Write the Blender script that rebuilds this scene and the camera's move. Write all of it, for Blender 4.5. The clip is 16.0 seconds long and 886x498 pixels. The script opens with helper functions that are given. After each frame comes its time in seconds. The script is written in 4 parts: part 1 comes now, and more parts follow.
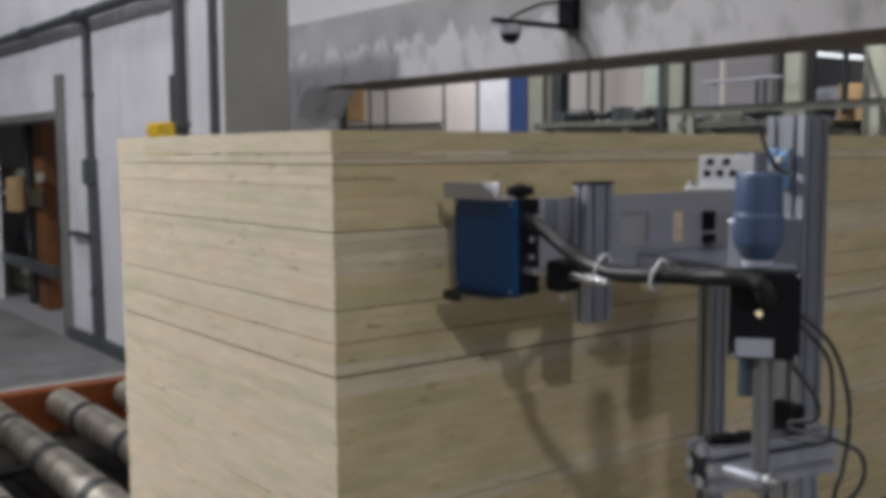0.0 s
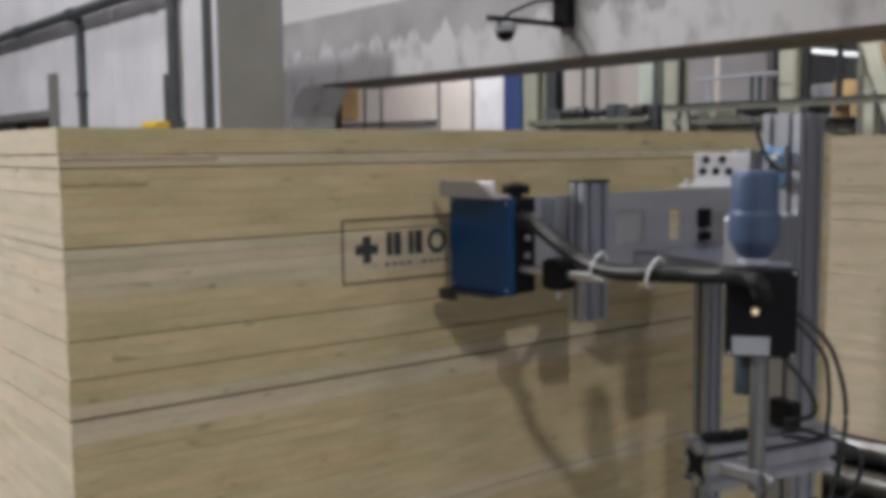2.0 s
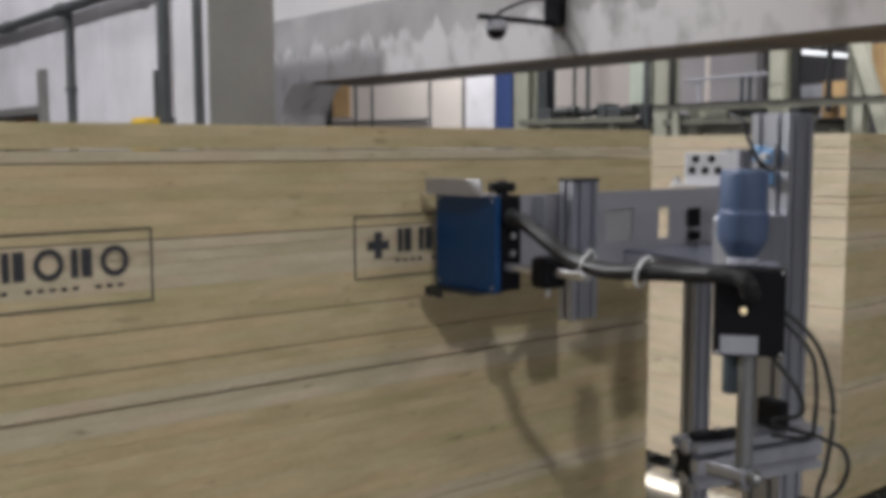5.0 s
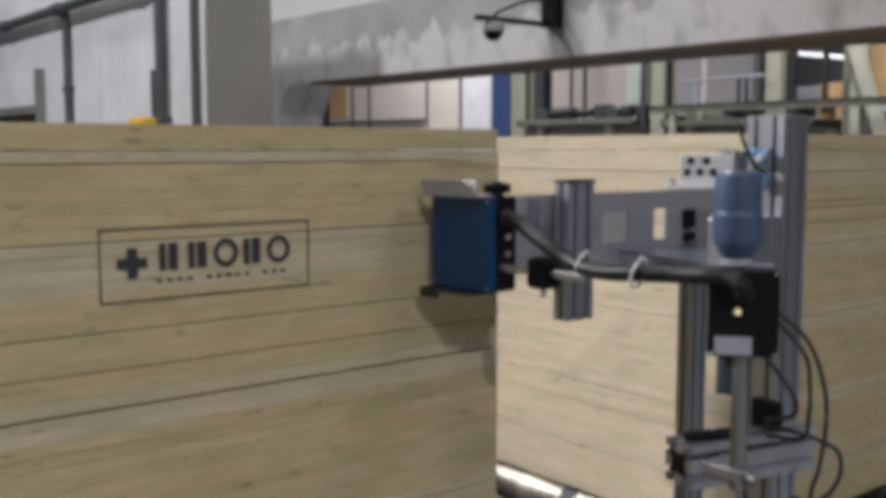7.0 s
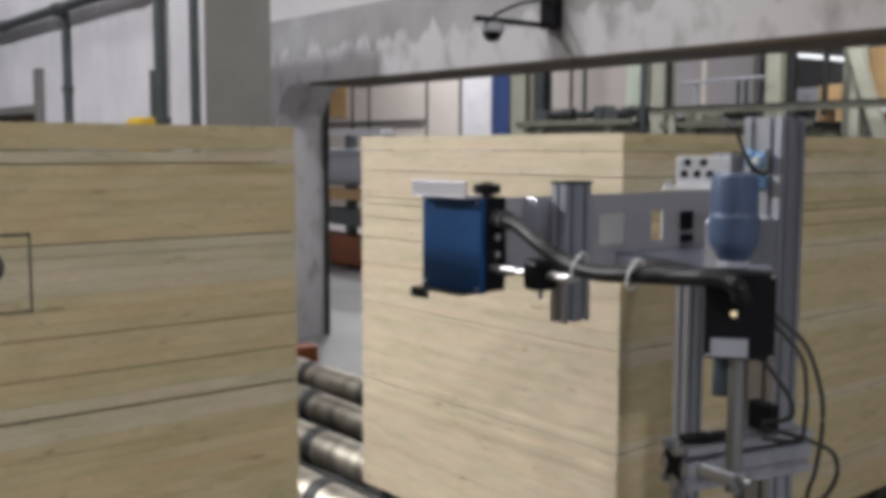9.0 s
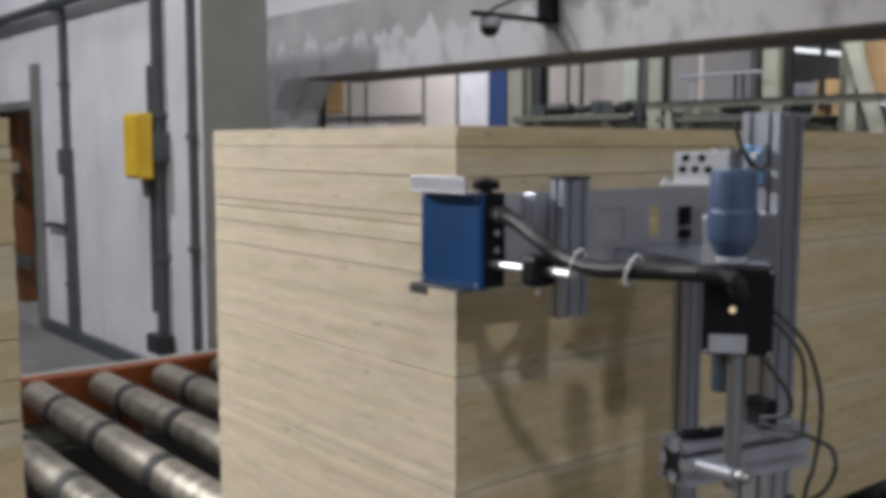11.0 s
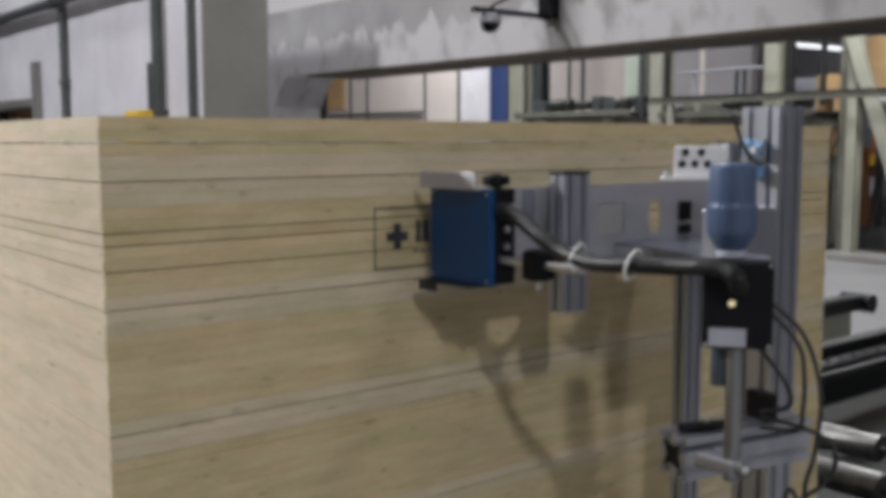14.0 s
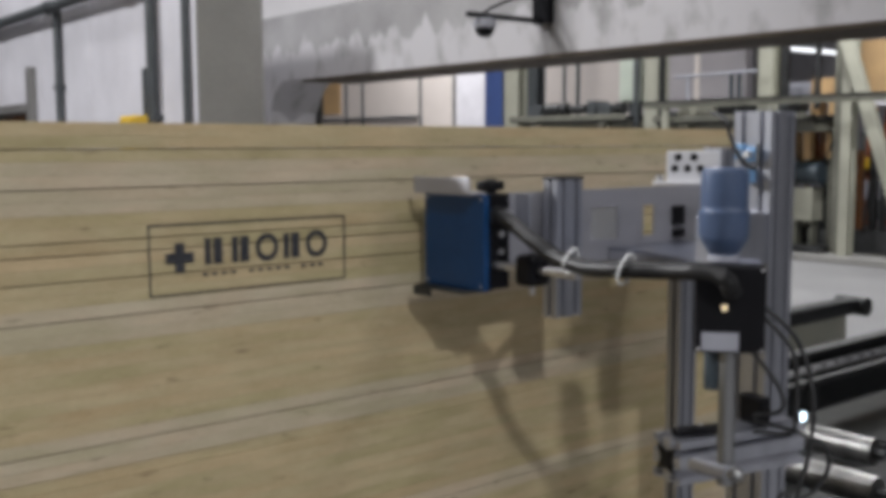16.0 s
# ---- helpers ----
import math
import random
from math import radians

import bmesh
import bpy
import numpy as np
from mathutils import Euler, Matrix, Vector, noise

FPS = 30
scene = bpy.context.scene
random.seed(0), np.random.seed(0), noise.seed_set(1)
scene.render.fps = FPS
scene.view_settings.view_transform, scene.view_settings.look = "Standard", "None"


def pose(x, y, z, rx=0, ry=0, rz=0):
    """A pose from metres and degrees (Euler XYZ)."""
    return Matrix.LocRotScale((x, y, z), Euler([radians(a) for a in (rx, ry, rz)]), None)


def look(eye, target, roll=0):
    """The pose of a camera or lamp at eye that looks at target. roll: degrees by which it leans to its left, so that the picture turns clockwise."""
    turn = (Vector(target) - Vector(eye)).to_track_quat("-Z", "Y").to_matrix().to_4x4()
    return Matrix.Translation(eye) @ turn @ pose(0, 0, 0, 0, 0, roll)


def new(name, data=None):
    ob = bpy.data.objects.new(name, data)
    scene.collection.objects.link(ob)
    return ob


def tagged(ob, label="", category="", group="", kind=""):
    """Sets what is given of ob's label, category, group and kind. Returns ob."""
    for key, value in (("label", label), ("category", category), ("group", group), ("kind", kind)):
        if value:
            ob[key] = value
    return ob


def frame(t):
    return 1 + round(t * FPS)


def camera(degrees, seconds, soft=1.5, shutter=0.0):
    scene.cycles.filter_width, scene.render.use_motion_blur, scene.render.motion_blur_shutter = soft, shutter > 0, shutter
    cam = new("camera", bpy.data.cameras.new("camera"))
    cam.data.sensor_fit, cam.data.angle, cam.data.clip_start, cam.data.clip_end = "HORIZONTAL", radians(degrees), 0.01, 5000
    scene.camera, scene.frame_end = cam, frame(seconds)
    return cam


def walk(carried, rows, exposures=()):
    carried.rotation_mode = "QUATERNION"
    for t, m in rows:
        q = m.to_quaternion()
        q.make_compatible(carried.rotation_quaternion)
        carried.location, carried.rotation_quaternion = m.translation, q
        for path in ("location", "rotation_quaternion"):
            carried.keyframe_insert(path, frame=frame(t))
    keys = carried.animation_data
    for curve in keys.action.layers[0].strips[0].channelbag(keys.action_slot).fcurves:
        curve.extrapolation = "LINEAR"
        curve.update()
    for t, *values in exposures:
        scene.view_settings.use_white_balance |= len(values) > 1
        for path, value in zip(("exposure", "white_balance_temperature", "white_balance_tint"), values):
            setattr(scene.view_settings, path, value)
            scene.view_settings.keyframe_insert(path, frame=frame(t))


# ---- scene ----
cam = camera(47.42, 16.0, soft=5.6)
# seconds, x, y, z, yaw, pitch, roll: a hand-held camera that all but stands still
PATH = [
    (0, -0.004, 0.003, 1.698, -37.75, -5.48, 0.31),
    (0.5, -0.004, 0.003, 1.698, -37.99, -5.52, 0.20),
    (1, -0.005, 0.003, 1.696, -37.99, -5.41, 0.26),
    (1.5, -0.005, 0.002, 1.702, -38.20, -5.55, 0.57),
    (2, -0.003, 0.006, 1.700, -38.03, -5.61, 0.50),
    (2.5, -0.002, 0.004, 1.702, -38.10, -5.63, 0.78),
    (3, -0.002, 0.002, 1.701, -38.30, -5.61, 0.67),
    (3.5, -0.000, 0.005, 1.699, -38.37, -5.59, 0.28),
    (4, -0.000, 0.007, 1.698, -38.51, -5.69, 0.18),
    (6.5, 0.001, 0.003, 1.698, -38.59, -5.69, 0.12),
    (7, -0.005, -0.001, 1.700, -38.72, -5.68, -0.00),
    (7.5, -0.003, -0.001, 1.701, -38.61, -5.59, -0.04),
    (8, -0.002, -0.003, 1.699, -38.79, -5.36, -0.21),
    (8.5, 0.000, -0.005, 1.701, -38.88, -5.72, -0.14),
    (9, 0.003, -0.002, 1.700, -38.72, -5.63, -0.16),
    (11.5, 0.004, 0.003, 1.702, -38.97, -5.97, -0.02),
    (12, 0.003, 0.005, 1.702, -39.00, -5.96, 0.08),
    (12.5, 0.011, 0.007, 1.697, -39.09, -5.76, -0.15),
    (13, 0.001, 0.002, 1.700, -38.94, -5.76, 0.09),
    (13.5, 0.006, -0.003, 1.703, -38.98, -5.91, 0.29),
    (14, 0.003, -0.004, 1.699, -38.81, -6.10, 0.11),
    (14.5, -0.009, -0.010, 1.706, -38.93, -5.82, 0.06),
    (15, 0.003, -0.007, 1.700, -39.16, -5.72, -0.05),
    (15.5, 0.005, -0.009, 1.697, -39.12, -5.63, -0.06),
    (16, 0.005, -0.009, 1.701, -39.05, -5.86, 0.24),
]
walk(cam, [(t, pose(x, y, z, 90 + p, r, w)) for t, x, y, z, w, p, r in PATH],
     [(0, -0.22, 6200, 10), (1.0, -0.14, 6300, 10), (2.0, -0.02, 6400, 10), (3.5, 0.08, 6400, 10), (6.5, -0.04, 6350, 10), (9.0, -0.05, 6350, 10),
      (11.5, -0.14, 6200, 10), (13.0, -0.12, 6250, 10), (14.5, 0.06, 6300, 10), (16.0, 0.14, 6300, 10)])

# ---- world and lamps ----
world = bpy.data.worlds.new("hall_air")
world.use_nodes = True
world.node_tree.nodes["Background"].inputs[0].default_value = (0.80, 0.86, 1.0, 1)
world.node_tree.nodes["Background"].inputs[1].default_value = 0.07
scene.world = world
scene.view_settings.exposure = 0.0


def unseen_lamp(x, y, z, watts, size=0.7, colour=(1.0, 0.975, 0.955)):
    """A lamp out of view under the roof that shines down; all but the main one are added."""
    data = bpy.data.lights.new("unseen_hall_lamp", "AREA")
    data.shape, data.size, data.energy, data.color = "DISK", size, watts, colour
    ob = new("unseen_hall_lamp", data)
    ob.matrix_world = pose(x, y, z)
    return ob


def aimed_spot(eye, target, watts, angle, blend, radius=0.3, colour=(1.0, 0.98, 0.97)):
    """A spot out of view, added to light one area: its light is cut off at the cone's rim."""
    data = bpy.data.lights.new("aimed_spot", "SPOT")
    data.energy, data.spot_size, data.spot_blend = watts, radians(angle), blend
    data.shadow_soft_size, data.color = radius, colour
    ob = new("aimed_spot", data)
    ob.matrix_world = look(eye, target)
    return ob


# main lamp, placed by the cast shadow of the printing unit
unseen_lamp(-1.5, -4.0, 5.6, 250, 0.35)
# two wide fills added to lift the front faces
unseen_lamp(4.2, -5.5, 7.6, 180, 2.0)
unseen_lamp(-5.5, -3.0, 7.6, 90, 2.0)
# spots added to brighten the board ends and the partition
aimed_spot((-3.0, 8.2, 5.3), (0.1, 2.85, 1.95), 3500, 40, 0.75)
aimed_spot((-2.2, 8.5, 7.4), (2.95, 8.3, 1.6), 1600, 78, 0.35)
# added to light the portal beam
unseen_lamp(1.0, 4.2, 7.6, 230, 0.8)
# added beyond the portal to light the far walls and the press line
unseen_lamp(8.8, 5.0, 6.6, 200, 1.0)
unseen_lamp(9.5, 13.0, 6.6, 300, 1.0)
unseen_lamp(13.2, 19.0, 6.8, 420, 1.0)
unseen_lamp(11.8, 6.5, 6.6, 320, 1.0)

# ---- materials ----


def mat(name, rgb, rough=0.6, metal=0.0, vary=0.12, scale=6.0, fine=90.0, bump=0.05, stretch=(1, 1, 1), tint=None, per_piece=0.0, emit=0.0, spec=0.5):
    m = bpy.data.materials.new(name)
    m.use_nodes = True
    nt = m.node_tree
    N, Lk = nt.nodes, nt.links
    b = N["Principled BSDF"]
    co = N.new("ShaderNodeTexCoord")
    mp = N.new("ShaderNodeMapping")
    mp.inputs["Scale"].default_value = stretch
    Lk.new(co.outputs["Object"], mp.inputs["Vector"])
    big = N.new("ShaderNodeTexNoise")
    big.inputs["Scale"].default_value, big.inputs["Detail"].default_value = scale, 5
    small = N.new("ShaderNodeTexNoise")
    small.inputs["Scale"].default_value, small.inputs["Detail"].default_value = fine, 3
    for n in (big, small):
        Lk.new(mp.outputs[0], n.inputs["Vector"])
    add = N.new("ShaderNodeMath")
    add.operation = "MULTIPLY_ADD"
    add.inputs[1].default_value = 0.6
    Lk.new(big.outputs[0], add.inputs[0])
    half = N.new("ShaderNodeMath")
    half.operation = "MULTIPLY"
    half.inputs[1].default_value = 0.4
    Lk.new(small.outputs[0], half.inputs[0])
    Lk.new(half.outputs[0], add.inputs[2])
    src = add.outputs[0]
    if per_piece:
        oi = N.new("ShaderNodeObjectInfo")
        pm = N.new("ShaderNodeMath")
        pm.operation = "MULTIPLY_ADD"
        pm.inputs[1].default_value = per_piece
        Lk.new(oi.outputs["Random"], pm.inputs[0])
        Lk.new(src, pm.inputs[2])
        sb = N.new("ShaderNodeMath")
        sb.operation = "SUBTRACT"
        sb.inputs[1].default_value = per_piece / 2
        Lk.new(pm.outputs[0], sb.inputs[0])
        src = sb.outputs[0]
    ramp = N.new("ShaderNodeValToRGB")
    lo = tint or tuple(c * (1 - 2.2 * vary) for c in rgb)
    hi = tuple(min(1, c * (1 + vary)) for c in rgb)
    e = ramp.color_ramp.elements
    e[0].position, e[0].color = 0.30, (*lo, 1)
    e[1].position, e[1].color = 0.66, (*hi, 1)
    Lk.new(src, ramp.inputs[0])
    Lk.new(ramp.outputs[0], b.inputs["Base Color"])
    rr = N.new("ShaderNodeMapRange")
    rr.inputs["To Min"].default_value, rr.inputs["To Max"].default_value = max(0.03, rough - 0.12), min(1, rough + 0.12)
    Lk.new(big.outputs[0], rr.inputs["Value"])
    Lk.new(rr.outputs[0], b.inputs["Roughness"])
    b.inputs["Metallic"].default_value = metal
    b.inputs["Specular IOR Level"].default_value = spec
    if bump:
        bp = N.new("ShaderNodeBump")
        bp.inputs["Strength"].default_value, bp.inputs["Distance"].default_value = bump, 0.01
        Lk.new(small.outputs[0], bp.inputs["Height"])
        Lk.new(bp.outputs[0], b.inputs["Normal"])
    if emit:
        b.inputs["Emission Color"].default_value = (*rgb, 1)
        b.inputs["Emission Strength"].default_value = emit
    return m


def beam_concrete():
    """Grey shuttered concrete with a whitish lime bloom on its lower half and dark runs from above."""
    m = mat("stained_concrete", (0.36, 0.355, 0.36), 0.85, 0, 0.16, 2.2, 60, 0.15)
    nt = m.node_tree
    N, Lk = nt.nodes, nt.links
    ramp = next(n for n in N if n.type == "VALTORGB")
    b = N["Principled BSDF"]
    co = next(n for n in N if n.type == "TEX_COORD")
    sep = N.new("ShaderNodeSeparateXYZ")
    Lk.new(co.outputs["Object"], sep.inputs[0])
    mp = N.new("ShaderNodeMapping")
    mp.inputs["Scale"].default_value = (1, 1.6, 0.22)
    Lk.new(co.outputs["Object"], mp.inputs[0])
    edge = N.new("ShaderNodeTexNoise")
    edge.inputs["Scale"].default_value, edge.inputs["Detail"].default_value = 3.4, 9
    Lk.new(mp.outputs[0], edge.inputs["Vector"])
    ma = N.new("ShaderNodeMath")
    ma.operation = "MULTIPLY_ADD"
    ma.inputs[1].default_value = 0.55
    Lk.new(edge.outputs[0], ma.inputs[0])
    Lk.new(sep.outputs["Z"], ma.inputs[2])
    cut = N.new("ShaderNodeMapRange")
    cut.inputs["From Min"].default_value, cut.inputs["From Max"].default_value = 0.52, 0.56
    cut.inputs["To Min"].default_value, cut.inputs["To Max"].default_value = 0.95, 0.0
    Lk.new(ma.outputs[0], cut.inputs["Value"])
    runs = N.new("ShaderNodeTexNoise")
    runs.inputs["Scale"].default_value, runs.inputs["Detail"].default_value = 7, 4
    mp3 = N.new("ShaderNodeMapping")
    mp3.inputs["Scale"].default_value = (1, 0.8, 0.5)
    Lk.new(co.outputs["Object"], mp3.inputs[0])
    Lk.new(mp3.outputs[0], runs.inputs["Vector"])
    worn = N.new("ShaderNodeMapRange")
    worn.inputs["From Min"].default_value, worn.inputs["From Max"].default_value = 0.28, 0.50
    Lk.new(runs.outputs[0], worn.inputs["Value"])
    prod = N.new("ShaderNodeMath")
    prod.operation = "MULTIPLY"
    Lk.new(cut.outputs[0], prod.inputs[0])
    Lk.new(worn.outputs[0], prod.inputs[1])
    mix = N.new("ShaderNodeMix")
    mix.data_type = "RGBA"
    Lk.new(prod.outputs[0], mix.inputs["Factor"])
    Lk.new(ramp.outputs[0], mix.inputs["A"])
    mix.inputs["B"].default_value = (0.56, 0.55, 0.57, 1)
    # sooty run below the camera bracket
    off = N.new("ShaderNodeMath")
    off.operation = "SUBTRACT"
    off.inputs[1].default_value = 4.36
    Lk.new(sep.outputs["Y"], off.inputs[0])
    far = N.new("ShaderNodeMath")
    far.operation = "ABSOLUTE"
    Lk.new(off.outputs[0], far.inputs[0])
    wob = N.new("ShaderNodeMath")
    wob.operation = "MULTIPLY_ADD"
    wob.inputs[1].default_value = 0.30
    Lk.new(edge.outputs[0], wob.inputs[0])
    Lk.new(far.outputs[0], wob.inputs[2])
    soot = N.new("ShaderNodeMapRange")
    soot.inputs["From Min"].default_value, soot.inputs["From Max"].default_value = 0.15, 0.38
    soot.inputs["To Min"].default_value, soot.inputs["To Max"].default_value = 0.78, 0.0
    Lk.new(wob.outputs[0], soot.inputs["Value"])
    mix2 = N.new("ShaderNodeMix")
    mix2.data_type = "RGBA"
    Lk.new(soot.outputs[0], mix2.inputs["Factor"])
    Lk.new(mix.outputs["Result"], mix2.inputs["A"])
    mix2.inputs["B"].default_value = (0.10, 0.095, 0.09, 1)
    Lk.new(mix2.outputs["Result"], b.inputs["Base Color"])
    return m


M = {}
M["conc"] = mat("concrete", (0.30, 0.295, 0.28), 0.88, 0, 0.12, 1.6, 70, 0.12)
M["beam"] = beam_concrete()
M["upper"] = mat("painted_render", (0.56, 0.55, 0.56), 0.85, 0, 0.06, 1.0, 50, 0.05)
M["panel"] = mat("white_sheet_panel", (0.68, 0.67, 0.715), 0.55, 0, 0.09, 2.2, 40, 0.02)
M["floor"] = mat("power_floated_floor", (0.27, 0.27, 0.275), 0.55, 0, 0.14, 0.7, 25, 0.04)
M["steel"] = mat("grey_painted_steel", (0.095, 0.105, 0.112), 0.5, 0.3, 0.15, 5, 60, 0.03)
M["midsteel"] = mat("oily_grey_steel", (0.07, 0.072, 0.075), 0.5, 0.3, 0.2, 6, 60, 0.03)
M["dark"] = mat("dark_steel", (0.035, 0.037, 0.038), 0.5, 0.4, 0.2, 8, 80, 0.04)
M["roller"] = mat("worn_roller_steel", (0.40, 0.365, 0.305), 0.42, 0.80, 0.32, 7, 60, 0.05, (1, 2, 1), per_piece=0.12)
M["rubber"] = mat("black_rubber", (0.025, 0.026, 0.028), 0.6, 0, 0.15, 20, 120, 0.05)
M["orange"] = mat("orange_paint", (0.21, 0.052, 0.010), 0.5, 0, 0.18, 5, 60, 0.04)
M["rust"] = mat("rusty_brown_paint", (0.17, 0.065, 0.02), 0.6, 0, 0.2, 5, 60, 0.04)
M["brown_dark"] = mat("dark_brown_steel", (0.075, 0.055, 0.035), 0.75, 0.1, 0.25, 4, 60, 0.05)
M["floor_darker"] = mat("darker_floor_grey", (0.19, 0.19, 0.19), 0.6, 0.2, 0.2, 2.5, 40, 0.05)
M["red"] = mat("red_marker_ink", (0.34, 0.16, 0.10), 0.7, 0, 0.2, 20, 100, 0.0)
M["yellow"] = mat("yellow_paint", (0.72, 0.47, 0.03), 0.5, 0, 0.10, 8, 60, 0.02)
M["alu"] = mat("anodised_aluminium", (0.47, 0.485, 0.54), 0.34, 0.85, 0.07, 5, 140, 0.02, (6, 6, 0.4))
M["plate"] = mat("brushed_aluminium_plate", (0.42, 0.42, 0.455), 0.48, 0.6, 0.08, 4, 120, 0.02, (0.5, 1, 8))
M["bright"] = mat("bright_milled_aluminium", (0.74, 0.74, 0.76), 0.45, 0.4, 0.03, 8, 60, 0.0)
M["blued"] = mat("blued_steel_plate", (0.24, 0.26, 0.33), 0.36, 0.6, 0.10, 5, 90, 0.01)
M["greypost"] = mat("worn_grey_paint", (0.20, 0.195, 0.19), 0.6, 0.1, 0.12, 5, 60, 0.03)
M["chrome"] = mat("chromed_steel", (0.66, 0.66, 0.67), 0.36, 0.9, 0.03, 8, 60, 0.0)
M["blue"] = mat("blue_anodised_cover", (0.003, 0.050, 0.165), 0.36, 0.15, 0.10, 3, 60, 0.01)
M["black"] = mat("black_plastic", (0.005, 0.005, 0.007), 0.5, 0, 0.15, 10, 80, 0.02, spec=0.18)
M["hose"] = mat("black_corrugated_hose", (0.012, 0.012, 0.013), 0.48, 0, 0.15, 20, 90, 0.02, spec=0.3)
M["bottle"] = mat("blue_grey_translucent_plastic", (0.062, 0.093, 0.17), 0.35, 0, 0.06, 6, 60, 0.01)
M["airblue"] = mat("pale_blue_plastic", (0.16, 0.30, 0.50), 0.35, 0, 0.08, 8, 60, 0.0)
M["filter"] = mat("smoked_blue_plastic", (0.035, 0.05, 0.062), 0.4, 0, 0.1, 8, 60, 0.01)
# near black, for the chain case and the darkness under the conveyor
M["pan"] = mat("near_black_steel", (0.010, 0.011, 0.011), 0.45, 0, 0.25, 4, 60, 0.05, spec=0.2)
M["tube"] = mat("dull_steel_tube", (0.30, 0.305, 0.31), 0.36, 0.85, 0.10, 6, 100, 0.02, (4, 4, 0.5))
M["infeed"] = mat("oily_infeed_roller_steel", (0.20, 0.20, 0.195), 0.34, 0.85, 0.22, 6, 80, 0.03, (1, 3, 1))
M["frost"] = mat("frosted_grey_plastic", (0.52, 0.54, 0.58), 0.55, 0, 0.06, 14, 80, 0.02)
M["frost"].node_tree.nodes["Principled BSDF"].inputs["Transmission Weight"].default_value = 0.65
M["tie"] = mat("white_nylon", (0.75, 0.76, 0.76), 0.4, 0, 0.04, 10, 60, 0.0)
M["label"] = mat("grey_label", (0.36, 0.37, 0.42), 0.5, 0, 0.06, 10, 60, 0.0)
M["lamp"] = mat("indicator_glow", (1.0, 0.80, 0.5), 0.4, 0, 0.0, 5, 60, 0, emit=0.45)
M["sensor"] = mat("blue_white_sensor_glow", (0.7, 0.88, 1.0), 0.4, 0, 0.0, 5, 60, 0, emit=5.0)
M["lamp2"] = mat("tube_lamp_glow", (0.95, 0.97, 1.0), 0.4, 0, 0.0, 5, 60, 0, emit=0.9)
M["cream"] = mat("cream_green_paint", (0.41, 0.41, 0.335), 0.55, 0, 0.10, 2, 40, 0.02)
M["creamwall"] = mat("cream_wall_panel", (0.62, 0.565, 0.53), 0.7, 0, 0.06, 0.8, 30, 0.02)
M["purple"] = mat("grey_cladding", (0.21, 0.205, 0.225), 0.7, 0, 0.10, 0.8, 30, 0.02)
M["bluecol"] = mat("blue_paint", (0.05, 0.09, 0.26), 0.55, 0, 0.10, 2, 40, 0.02)
M["olive"] = mat("dull_olive_paint", (0.19, 0.19, 0.155), 0.6, 0, 0.18, 3, 40, 0.03)
M["pinkwall"] = mat("grey_mauve_wall_panel", (0.37, 0.35, 0.365), 0.7, 0, 0.10, 0.8, 30, 0.02)
M["mint"] = mat("mint_white_paint", (0.66, 0.73, 0.63), 0.55, 0, 0.06, 3, 40, 0.02)
M["tan"] = mat("tan_board", (0.50, 0.33, 0.16), 0.7, 0, 0.12, 2, 40, 0.02)
M["ink"] = mat("black_print_ink", (0.035, 0.037, 0.045), 0.7, 0, 0.25, 60, 300, 0.0)
M["roof"] = mat("grey_roof_sheet", (0.30, 0.30, 0.32), 0.8, 0, 0.06, 0.8, 30, 0.02)


